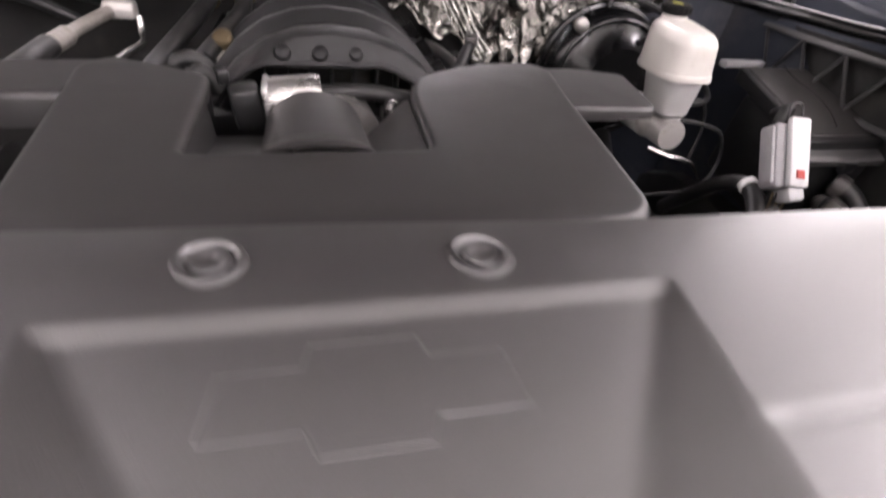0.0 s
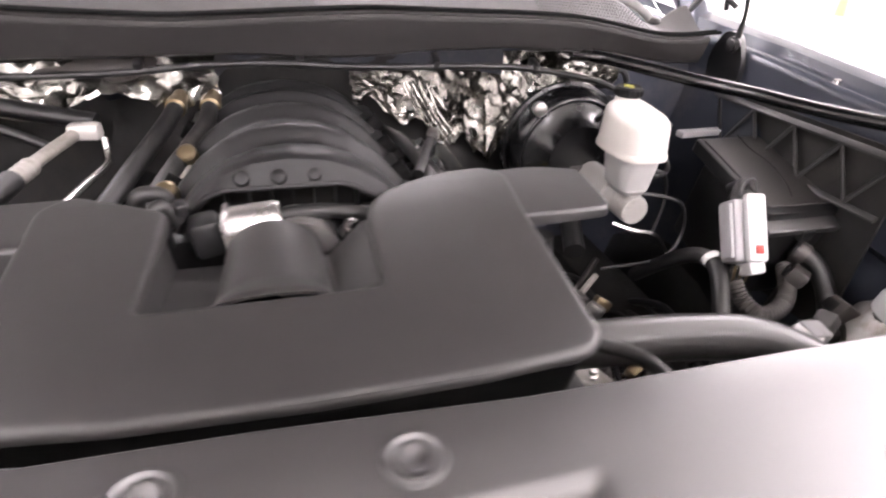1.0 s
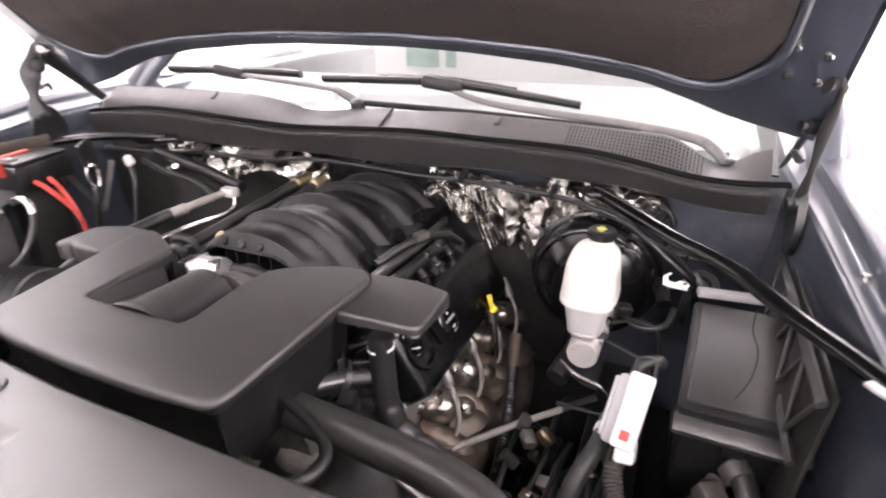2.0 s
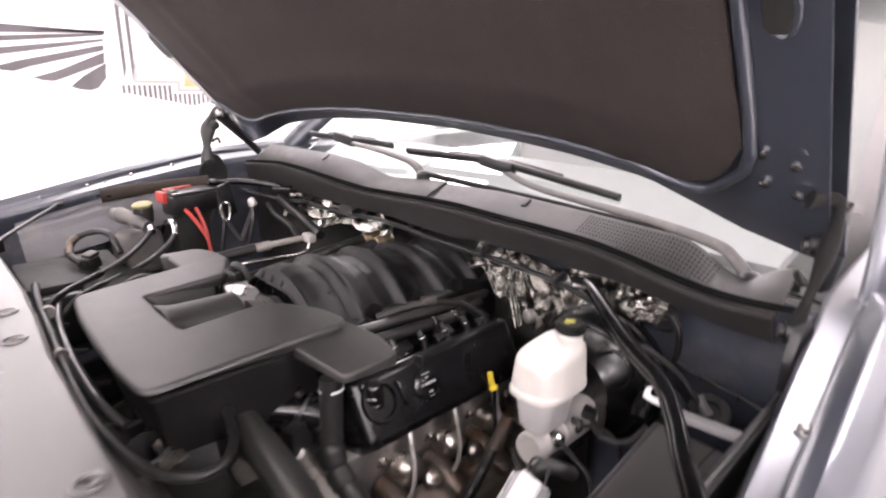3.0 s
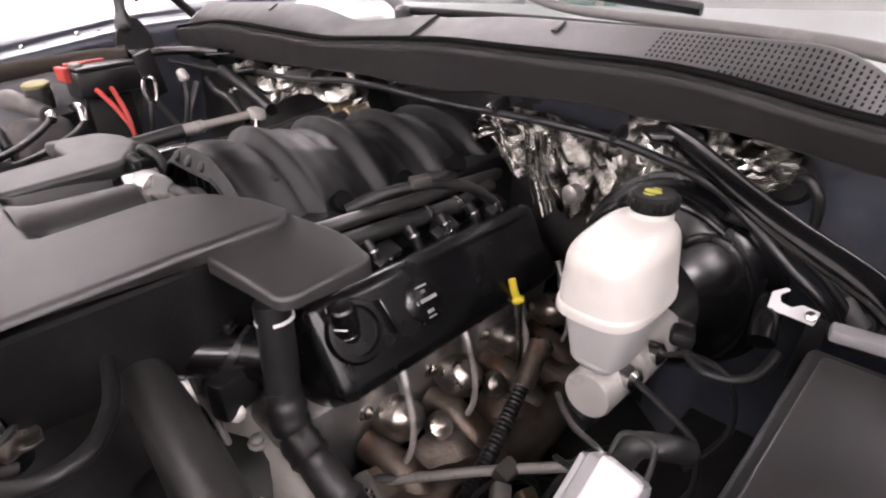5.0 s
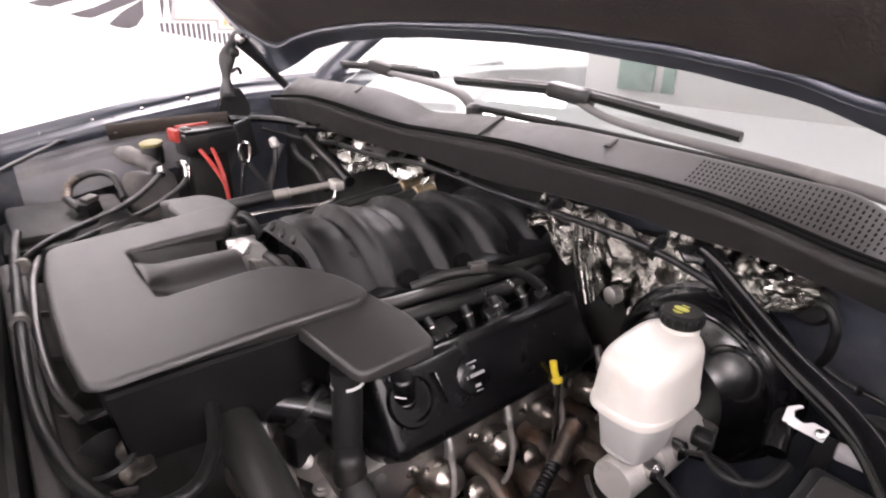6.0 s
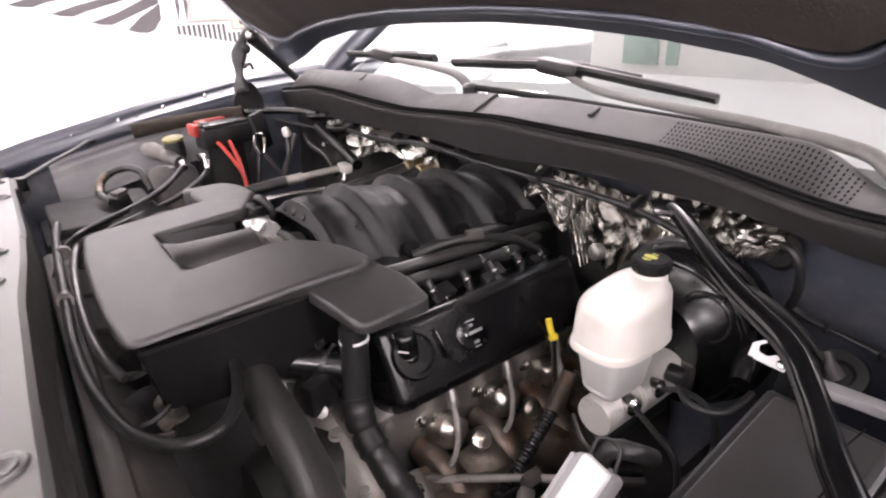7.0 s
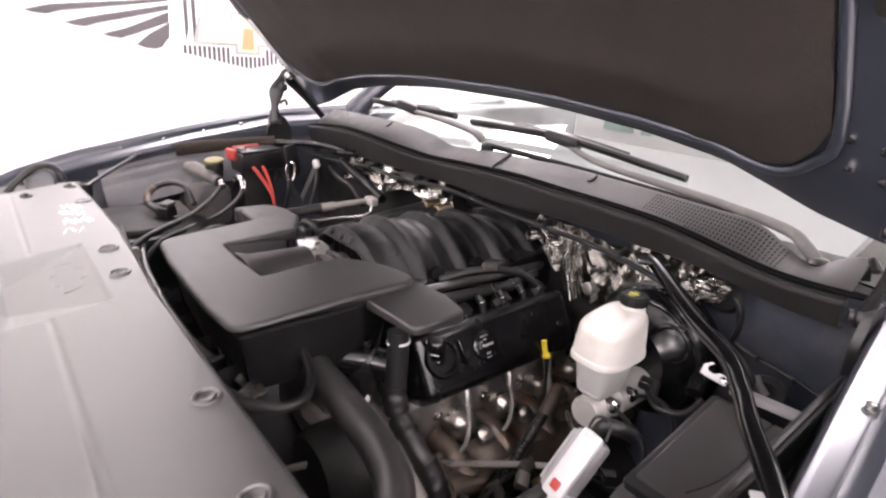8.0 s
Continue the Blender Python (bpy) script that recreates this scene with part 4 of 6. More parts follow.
# near-black paints the shade on the cover's sides
part("lower_box", prism(round_corners(low, 0.012), CZ - 0.150, CZ - 0.022, 0.004, 1, flare=-0.02, top=cover_slope), M_MATT, cover, "black lower air box, darkened for the shade on it")

# intake manifold
mani = thing("intake_manifold", "black ribbed plastic intake manifold", "engine part")
MY0, MY1 = -0.112, 0.430
MPROF = [(0.0, 0.0, 1.064), (0.2, 0.038, 1.060), (0.4, 0.073, 1.047), (0.6, 0.104, 1.024), (0.75, 0.126, 0.998), (0.88, 0.148, 0.971), (1.0, 0.165, 0.945)]


def mani_r(y, a):
    """Height of the runner lobes along the manifold: a crisp leading crest that falls away behind."""
    if y < -0.048:
        q = max(0.0, min(1.0, (y - MY0) / (-0.048 - MY0)))
        return 0.0015 - 0.0100 * q ** 2.2 - 0.006 * (1 - q) ** 6
    ph = ((y + 0.028) / 0.1118) % 1.0
    if ph > 0.80:
        k = (ph - 0.80) / 0.20
        return -0.0085 + 0.0150 * (k * k * (3 - 2 * k))
    k = ph / 0.80
    return -0.0085 + 0.0090 * math.exp(-14 * k * k) + 0.0060 * (1 - k * k) ** 2 + 0.0022 * math.exp(-((k - 0.62) / 0.10) ** 2)


def mani_fn(u, v, shrink=0.0):
    y = MY0 + (MY1 - MY0) * v
    a = math.pi * u
    fall = 0.034 * max(0, (y + 0.02) / 0.40) ** 1.5
    side = math.sin(a)
    ca, sa = math.cos(a), math.sin(a)
    b = mani_r(y - 0.014 * (1 - side), a) - shrink
    if y > 0.38:
        b -= 0.9 * (y - 0.38) ** 1.3
    px, pz = lerp_table(MPROF, abs(2 * u - 1))
    n = Vector((px, (pz - 0.95) * 1.6)).normalized()
    x = (px + b * n.x) * (1 if u > 0.5 else -1)
    z = pz + b * n.y * 1.2 - fall * (pz - 0.945) / 0.12
    return (x, y, z)


body = part("plenum", sheet(mani_fn, 56, 300, 0.008), M_MANI, mani)
RIM = [(-0.124, 0.985), (-0.112, 1.004), (-0.086, 1.026), (-0.070, 1.031), (0.052, 1.031), (0.068, 1.026), (0.110, 1.000), (0.122, 0.982)]


def rim_at(u):
    k = 0.999 * u * (len(RIM) - 1)
    i = int(k)
    a, b = RIM[i], RIM[i + 1]
    return Vector((a[0] + (b[0] - a[0]) * (k - i), -0.122, a[1] + (b[1] - a[1]) * (k - i)))


part("front_face", sheet(lambda u, v: Vector(mani_fn(0.12 + 0.76 * u, 0.0)).lerp(rim_at(u), v ** 0.8), 60, 8, 0.004), M_MANI, mani, "sloping front face above the opening")
part("flange", tube([rim_at(i / 40) + Vector((0, -0.002, 0.0)) for i in range(41)], 0.0035, 8, 2), M_MANI, mani, "thin rim of the front opening")
part("back_plate", box((0.20, 0.02, 0.08), (0, -0.060, 0.990), bevel=0.01), M_DARK, mani)
for i in range(7):
    part("fin", box((0.003, 0.035, 0.06), (-0.075 + 0.025 * i, -0.088, 0.995), bevel=0.001, seg=1), M_MANI, mani)
for i in range(3):
    p = rim_at(0.45 + 0.045 * i)
    part("boss", lathe([(0.0095, -0.012), (0.0095, 0.0), (0.0075, 0.004), (0.002, 0.0055)], pose(p.x, p.y + 0.0015, p.z + 0.011, 52, 0, 0) @ Matrix.Scale(1.0 - 0.15 * (i == 2), 4), 18), M_MANI, mani)
part("lower_wall", box((0.32, 0.52, 0.12), (0, 0.125, 0.92), bevel=0.01), M_BLACK, mani)
for sgn in (1, -1):
    for y in (0.004, 0.116, 0.227):
        # solid dark plug paints the shade inside the pocket
        part("bolt_pocket", lathe([(0.0155, -0.02), (0.0155, 0.012), (0.0145, 0.0128), (0.001, 0.0128)], pose(sgn * 0.147, y, 0.985, 0, sgn * 55, 0), 18), M_HOLE, mani, "dark plug painted as the shade in a round bolt pocket")

# throttle body
thr = thing("throttle_body", "cast aluminium electronic throttle body with black connector", "engine part")
part("housing", lathe([(0.02, -0.03), (0.042, -0.03), (0.045, -0.02), (0.045, 0.02), (0.048, 0.022), (0.048, 0.03), (0.02, 0.03)], pose(0.0, -0.150, 0.965, 90, 0, 0), 28), M_ALU, thr)
part("motor", lathe([(0.010, -0.026), (0.0210, -0.026), (0.0232, -0.022), (0.0232, 0.020), (0.0215, 0.025), (0.006, 0.026)], pose(-0.040, -0.168, 1.009, 0, 86, 0), 28), M_SILVER, thr, "bright cylindrical throttle motor")
part("motor_plate", box((0.007, 0.048, 0.056), (-0.067, -0.170, 1.000), (0, -6, 0), 0.004), M_SILVER, thr)
part("plate_screw", lathe([(0.006, 0), (0.006, 0.003), (0.003, 0.004)], pose(-0.064, -0.192, 0.982, 90, 0, 0), 10), M_STEEL, thr)
part("clip", box((0.012, 0.02, 0.014), (-0.112, -0.150, 1.026), (0, 0, 20), 0.003), M_BLACK, thr)
part("connector", box((0.030, 0.036, 0.040), (-0.089, -0.166, 1.002), (0, -8, 8), 0.006), M_BLACK, thr)
part("nut", lathe([(0.012, -0.006), (0.012, 0.002), (0.008, 0.004), (0.007, 0.010), (0.003, 0.012)], pose(0.056, -0.178, 1.000), 12), M_STEEL, thr)
part("cross_hose", tube([(-0.02, -0.150, 1.008), (0.03, -0.148, 1.010), (0.09, -0.15, 1.0)], 0.009, 10), M_RUBBER, thr)
part("elbow", tube([(-0.158, -0.125, 0.985), (-0.156, -0.135, 1.025), (-0.148, -0.135, 1.037), (-0.130, -0.128, 1.030), (-0.122, -0.120, 1.000)], 0.0085, 12), M_RUBBER, thr, "black rubber elbow")
part("elbow", tube([(-0.135, -0.165, 0.97), (-0.136, -0.162, 1.020), (-0.128, -0.156, 1.032), (-0.116, -0.150, 1.012)], 0.008, 12), M_RUBBER, thr)
part("loop", tube([(-0.135, -0.178, 1.0), (-0.14, -0.17, 1.03), (-0.128, -0.16, 1.02), (-0.125, -0.165, 0.99)], 0.004, 8), M_BLACK, thr)

# valve covers
VR = pose(0.283, 0.058, 0.880, 0, 58, 0)


def valve_cover(m, name_label):
    vc = thing("valve_cover", name_label, "engine part")
    o = round_corners([(-0.062, -0.205), (0.050, -0.205), (0.062, -0.19), (0.062, 0.19), (0.050, 0.205), (-0.062, 0.205)], 0.016)
    part("shell", prism(o, -0.06, 0.03, 0.016, 5, flare=0.010), M_GLOSS, vc)
    vc.matrix_basis = m
    return vc


vc = valve_cover(VR, "glossy black plastic valve cover with printed oil label")
bm = lathe([(0.029, 0.0), (0.029, 0.004), (0.026, 0.006), (0.001, 0.006)], pose(-0.004, -0.055, 0.028), 36)
part("label_disc", bm, M_GLOSS, vc, "round oil grade label")


def lettering(text, size, m, material, parent, depth=0.0006):
    cu = bpy.data.curves.new("lettering", "FONT")
    cu.body, cu.size, cu.extrude, cu.align_x, cu.align_y = text, size, depth, "CENTER", "CENTER"
    tmp = bpy.data.objects.new("lettering", cu)
    scene.collection.objects.link(tmp)
    me = bpy.data.meshes.new_from_object(tmp)
    bpy.data.objects.remove(tmp)
    bpy.data.curves.remove(cu)
    me.materials.clear()
    me.materials.append(material)
    ob = new("lettering", me)
    ob.parent = parent
    ob.matrix_basis = m
    return ob


for w, dx, dy, h in ((0.018, -0.028, 0, 0.0022), (0.006, -0.021, 0, 0.004), (0.026, -0.010, 0.004, 0.0045), (0.003, -0.010, -0.014, 0.0045), (0.010, 0.005, 0, 0.004), (0.012, 0.012, 0, 0.002)):
    part("printed_bar", box((h, w, 0.001), (-0.004 + dx + 0.01, -0.055 + dy, 0.0348), bevel=0), M_GREYP, vc)
part("filler_neck", lathe([(0.036, -0.01), (0.038, 0.004), (0.035, 0.010), (0.029, 0.010), (0.028, 0.002), (0.001, 0.001)], pose(-0.010, -0.158, 0.026), 32), M_GLOSS, vc, "raised oil filler surround")
part("filler_fin", box((0.046, 0.004, 0.010), (-0.008, -0.114, 0.034), (0, 0, 8), 0.0018), M_GLOSS, vc)
OC = VR.inverted() @ pose(0.292, -0.104, 0.886, 8, 6, 0)
cap_part = part("oil_cap", lathe([(0.0165, -0.012), (0.0165, 0.018), (0.0155, 0.019), (0.0155, 0.021), (0.0165, 0.022), (0.0165, 0.046), (0.0145, 0.049), (0.0145, 0.053), (0.012, 0.056), (0.001, 0.0565)], OC, 28), M_GLOSS, vc, "tall black screw oil cap")
part("cap_ring", tube([OC @ Vector((0.0168 * math.cos(a * math.pi / 16), 0.0168 * math.sin(a * math.pi / 16), 0.0345 + 0.001 * math.sin(a))) for a in range(-22, -1)], 0.0009, 6, 1), M_PRINT, cap_part, "thin white line round the cap")
part("cap_seam", tube([OC @ Vector((0.0168 * math.cos(-2.3), 0.0168 * math.sin(-2.3), z)) for z in (0.035, 0.045, 0.053)], 0.0006, 6, 2), M_PRINT, cap_part, "thin white line")
mark = sheet(lambda u, v: OC @ Vector((0.0172 * math.cos(-1.75 + 1.25 * u), 0.0172 * math.sin(-1.75 + 1.25 * u), 0.004 + 0.009 * v)), 12, 2, 0.0005)
part("cap_mark", mark, M_PRINT, cap_part, "white printed label on the cap foot")
part("neck_ring", lathe([(0.0185, 0.0), (0.0215, 0.0), (0.0215, 0.0025), (0.0185, 0.0025)], OC @ pose(0, 0, -0.002), 28), M_STEEL, cap_part, "bright ring round the cap foot")
for i in range(5):
    part("cover_bolt", lathe([(0.008, -0.03), (0.008, 0.006), (0.005, 0.008)], pose(0.072, -0.18 + 0.09 * i, -0.045), 10), M_STEEL, vc)
valve_cover(pose(-0.270, 0.045, 0.868, 0, -58, 0) @ Matrix.Diagonal((-1, 1, 1, 1)), "glossy black plastic valve cover beside the manifold")

# coils, fuel rail and hoses between valve cover and manifold
for i, y in enumerate((-0.10, 0.01, 0.12, 0.23)):
    c = thing("ignition_coil", "black ignition coil on the valve cover with clip", "engine part", group="ignition coils")
    part("coil_body", box((0.035, 0.045, 0.04), (0, 0, 0), bevel=0.006), M_BLACK, c)
    part("plug", box((0.022, 0.022, 0.03), (0.012, -0.028, 0.008), (20, 0, 0), 0.004), M_BLACK, c)
    part("clip_band", lathe([(0.0105, 0), (0.0105, 0.006), (0.009, 0.006)], pose(0.022, -0.01, 0.012, 0, 70, 0), 12), M_STEEL, c)
    c.matrix_basis = pose(0.226, y, 0.930, 0, 25, 8 * (i % 2)) @ Matrix.Diagonal((0.8, 0.8, 0.8, 1))
rail = thing("fuel_rail_hose", "black fuel and vacuum hoses along the manifold", "hose")
part("hose", tube([(0.18, -0.11, 0.983), (0.19, -0.057, 0.981), (0.19, 0.03, 0.977), (0.19, 0.112, 0.972), (0.185, 0.20, 0.967), (0.17, 0.29, 0.955), (0.14, 0.36, 0.94)], 0.0098, 12), M_HOSE, rail)
part("hose", tube([(0.205, -0.10, 0.962), (0.212, -0.006, 0.962), (0.211, 0.09, 0.955), (0.208, 0.18, 0.950), (0.195, 0.26, 0.95)], 0.0118, 12), M_RUBBER, rail, "thick sleeved hose")
for y in (0.10, 0.16):
    part("band", lathe([(0.0138, 0), (0.0142, 0.002), (0.0142, 0.004), (0.0138, 0.006)], pose(0.2105, y, 0.9545 - 0.06 * (y - 0.1), -93, 0, 0), 16), M_STEEL, rail)
for k, y in enumerate((-0.02, 0.05, 0.11, 0.17, 0.22)):
    part("injector_plug", tube([(0.226, y, 0.962 - 0.04 * y), (0.236, y + 0.004, 0.948 - 0.04 * y), (0.243, y + 0.006, 0.930 - 0.04 * y)], lambda t: 0.0085 - 0.002 * t, 10), M_BLACK, rail)
    part("plug_ring", tube([(0.234, y + 0.003, 0.951 - 0.04 * y), (0.2355, y + 0.0035, 0.948 - 0.04 * y)], 0.0095, 12, raw=True), M_STEEL, rail)
part("connector", box((0.03, 0.07, 0.026), (0.235, -0.125, 0.970), (0, 20, -18), 0.006), M_BLACK, rail)
part("connector_tip", lathe([(0.011, 0), (0.0125, 0.003), (0.0125, 0.012), (0.009, 0.014)], along((0.25, -0.095, 0.965), (0.30, -0.06, 0.955)), 14), M_STEEL, rail)

# spark plug boots, wires and exhaust manifold below the valve cover
ENG = pose(0.013, 0.012, 0.010)
exh = thing("exhaust_manifold", "weathered exhaust manifold with dented bright heat shields", "engine part")
part("log", tube([(0.36, -0.14, 0.665), (0.385, 0.0, 0.655), (0.385, 0.12, 0.65), (0.36, 0.24, 0.64)], 0.034, 14, wob=0.1), M_RUST, exh)
for i, y in enumerate((-0.105, 0.007, 0.119, 0.231)):
    part("port", tube([(0.28, y, 0.715), (0.325, y + 0.005, 0.705), (0.37, y + 0.015, 0.67)], 0.024, 12, wob=0.15), M_RUST, exh)
    sh = lathe([(0.020, -0.01), (0.027, 0.006), (0.031, 0.022), (0.029, 0.04), (0.021, 0.054), (0.009, 0.062), (0.002, 0.064)], along((0.280, y + 0.035, 0.735), (0.335, y + 0.030, 0.765)), 22)
    part("boot_shield", crumple(sh, 0.006, 46, i), M_HEAT, exh, "bright dented spark plug heat shield")
    sh2 = lathe([(0.008, -0.006), (0.016, 0.0), (0.019, 0.010), (0.014, 0.022), (0.004, 0.026)], along((0.330, y + 0.075, 0.72), (0.37, y + 0.06, 0.76)), 16)
    part("dome_nut", crumple(sh2, 0.003, 60, i), M_HEAT, exh, "bright domed metal cap")
    part("boot", tube([(0.305, y + 0.038, 0.838), (0.318, y + 0.036, 0.815), (0.323, y + 0.034, 0.800)], lambda t: 0.0065 + 0.003 * t, 10), M_ALU, exh, "grey wire boot")
    part("plug_wire", tube([(0.322, y + 0.034, 0.805), (0.338, y + 0.028, 0.775), (0.346, y + 0.018, 0.74), (0.340, y + 0.006, 0.715), (0.315, y + 0.002, 0.70)], 0.0042, 8), M_WIRE, exh, "pale grey spark plug wire")
part("shield_plate", crumple(sheet(lambda u, v: (0.315 + 0.075 * v, -0.16 + 0.42 * u, 0.70 - 0.03 * v + 0.010 * math.sin(u * 22)), 40, 10, 0.003), 0.008, 22), M_RUST, exh)
part("bolt", lathe([(0.013, 0), (0.013, 0.01), (0.008, 0.014)], along((0.335, -0.155, 0.70), (0.8, -0.45, 1.2)), 8), M_STEEL, exh)
part("stub", tube([(0.31, -0.14, 0.70), (0.345, -0.15, 0.69), (0.375, -0.155, 0.66)], 0.017, 12), M_ALU, exh)
exh.matrix_basis = ENG
rod = thing("tension_rod", "dull grey steel rod across the exhaust side", "rod")
part("rod", tube([(0.322, -0.135, 0.700), (0.39, -0.075, 0.716), (0.441, -0.033, 0.729), (0.50, 0.012, 0.742)], 0.0060, 10), M_WIRE, rod)
dip = thing("oil_dipstick", "yellow plastic oil dipstick handle on thin tube", "dipstick")
part("tube", tube([(0.336, 0.138, 0.842), (0.345, 0.13, 0.76), (0.35, 0.12, 0.66)], 0.0045, 8), M_STEEL, dip)
part("handle", tube([(0.326, 0.132, 0.880), (0.329, 0.134, 0.862), (0.335, 0.138, 0.844)], lambda t: 0.0055 + 0.0035 * (t > 0.8), 10, flat=0.7), M_YELLOW, dip)

rod.matrix_basis = ENG
dip.matrix_basis = pose(0.007, 0.013, -0.001)

# ---- brake fluid reservoir, master cylinder and booster ----
RX = 0.532
res = thing("brake_reservoir", "milky white brake fluid reservoir with black cap", "fluid reservoir")


def oval(w, y0, y1, n=40, p=3.2):
    """A rounded plan outline w wide, from y0 to y1."""
    c, h = (y0 + y1) / 2, (y1 - y0) / 2
    pts = []
    for k in range(n):
        a = 2 * math.pi * k / n
        ca, sa = math.cos(a), math.sin(a)
        pts.append((RX + math.copysign(abs(ca) ** (2 / p), ca) * w / 2, c + math.copysign(abs(sa) ** (2 / p), sa) * h))
    return pts


part("lower_half", prism(oval(0.078, -0.008, 0.086), 0.896, 0.958, 0.004, 2, flare=-0.010), M_FLUID, res, "greyer half filled with fluid")
part("bottom_dome", prism(oval(0.058, 0.0, 0.074), 0.886, 0.900, 0.004, 2, flare=-0.008), M_FLUID, res)
part("seam_flange", prism(oval(0.092, -0.019, 0.112), 0.953, 0.964, 0.005, 4), M_WHITE, res, "moulded seam rim")
part("upper_half", prism(oval(0.083, -0.013, 0.106), 0.960, 1.029, 0.020, 9, flare=0.004, top=lambda x, y: -0.10 * (0.09 - y)), M_WHITE, res)
part("neck", lathe([(0.0225, -0.006), (0.0215, 0.012), (0.0205, 0.022), (0.0195, 0.026)], pose(RX + 0.003, 0.090, 1.010), 28), M_WHITE, res)
cap = part("cap", lathe([(0.026, 0.0), (0.0278, 0.003), (0.0278, 0.013), (0.0245, 0.017), (0.0235, 0.0165), (0.001, 0.0168)], pose(RX + 0.003, 0.090, 1.028), 40), M_MATT, res, "black screw cap")
part("cap_mark", lathe([(0.0082, 0), (0.0082, 0.0008), (0.001, 0.0008)], pose(RX + 0.001, 0.090, 1.0450) @ Matrix.Diagonal((1.25, 0.75, 1, 1)), 24), M_LIME, cap, "yellow oval warning mark")
for k, (w, dy) in enumerate(((0.010, 0.0115), (0.014, -0.0105), (0.008, -0.0135))):
    part("cap_print", box((w, 0.0022, 0.0006), (RX + 0.001, 0.090 + dy, 1.0452), bevel=0), M_LIME, cap, "yellow printed line")
for k in range(18):
    a = 2 * math.pi * k / 18
    part("grip_rib", box((0.003, 0.004, 0.011), (RX + 0.003 + 0.0280 * math.cos(a), 0.090 + 0.0280 * math.sin(a), 1.0360), (0, 0, math.degrees(a)), 0.001, 1), M_MATT, cap)
cap.matrix_basis = Matrix.Translation((RX + 0.003, 0.090, 1.0325)) @ Matrix.Diagonal((0.84, 0.84, 0.95, 1)) @ Matrix.Translation((-RX - 0.003, -0.090, -1.028))
mc = thing("master_cylinder", "cast aluminium brake master cylinder with brake lines", "engine part")
part("cylinder", lathe([(0.010, -0.004), (0.0235, -0.004), (0.025, 0.0), (0.025, 0.06), (0.029, 0.062), (0.029, 0.18)], pose(0.534, -0.026, 0.873, -90, 0, 0), 28), M_CAST, mc)
part("flange", box((0.085, 0.012, 0.040), (0.53, 0.125, 0.875), bevel=0.005), M_FAN, mc)
part("port", lathe([(0.010, 0), (0.012, 0.002), (0.012, 0.016), (0.007, 0.02)], along((0.548, 0.01, 0.885), (0.60, 0.0, 0.89)), 12), M_STEEL, mc)
part("port", lathe([(0.010, 0), (0.012, 0.002), (0.012, 0.016), (0.007, 0.02)], along((0.548, 0.06, 0.885), (0.60, 0.06, 0.89)), 12), M_STEEL, mc)
part("level_sensor", box((0.022, 0.024, 0.016), (0.584, 0.05, 0.925), (0, 10, 20), 0.005), M_BLACK, mc)
part("line", tube([(0.565, 0.005, 0.887), (0.60, -0.01, 0.885), (0.635, -0.02, 0.87), (0.64, -0.03, 0.82), (0.60, -0.04, 0.78), (0.5, -0.02, 0.76)], 0.0035, 8), M_BLACK, mc, "thin black brake line")
part("line", tube([(0.565, 0.06, 0.887), (0.60, 0.055, 0.905), (0.635, 0.045, 0.90), (0.645, 0.04, 0.85), (0.62, 0.02, 0.80)], 0.0035, 8), M_BLACK, mc, "thin black brake line")
part("line", tube([(0.50, -0.025, 0.852), (0.53, -0.045, 0.845), (0.57, -0.05, 0.835), (0.60, -0.05, 0.80)], 0.0035, 8), M_STEEL, mc)
boo = thing("brake_booster", "large round glossy black brake booster drum", "engine part")
part("shell", lathe([(0.03, -0.03), (0.06, -0.03), (0.07, -0.012), (0.088, 0.0), (0.101, 0.008), (0.110, 0.022), (0.112, 0.042), (0.117, 0.044), (0.117, 0.054), (0.110, 0.058), (0.10, 0.09), (0.07, 0.11)], pose(0.530, 0.165, 0.905, -90, 0, 0), 48), M_GLOSS, boo)
part("rim_bead", tube([(0.530 + 0.098 * math.cos(k * math.pi / 16), 0.1685, 0.905 + 0.098 * math.sin(k * math.pi / 16)) for k in range(33)], 0.0035, 8, 1), M_GLOSS, boo)
part("embossed_ring", tube([(0.585 + 0.030 * math.cos(k * math.pi / 8), 0.152, 0.955 + 0.030 * math.sin(k * math.pi / 8)) for k in range(17)], 0.004, 8, 2), M_GLOSS, boo)
part("check_valve", tube([(0.645, 0.15, 0.935), (0.65, 0.12, 0.935), (0.655, 0.10, 0.925)], 0.012, 12), M_GLOSS, boo)
part("vacuum_hose", tube([(0.59, 0.09, 0.905), (0.625, 0.06, 0.900), (0.66, 0.07, 0.905), (0.67, 0.10, 0.92)], 0.0048, 12), M_RUBBER, boo, "black vacuum hose")
part("bracket_tip", lathe([(0.007, 0), (0.011, 0.003), (0.011, 0.016), (0.007, 0.018)], along((0.44, 0.14, 1.0), (0.43, 0.10, 1.0)), 12), M_ALU, boo)
res.matrix_basis = pose(0.006, -0.008, 0.031) @ Matrix.Translation((RX, 0.045, 0.960)) @ Matrix.Diagonal((0.94, 0.95, 0.98, 1)) @ Matrix.Translation((-RX, -0.045, -0.960))
mc.matrix_basis = pose(0.007, 0.024, 0.021)
boo.matrix_basis = pose(0.516, 0.180, 0.926) @ Matrix.Scale(1.06, 4) @ pose(-0.530, -0.165, -0.905)
# fuse box
fb = thing("fuse_box", "black fuse box with worn matte lid", "fuse box")
part("box", box((0.13, 0.18, 0.15), (0.757, -0.03, 0.858), (12, 0, -2), 0.008), M_BLACK, fb)
FBP = pose(0.757, -0.030, 0.952, 14, -1, -3)
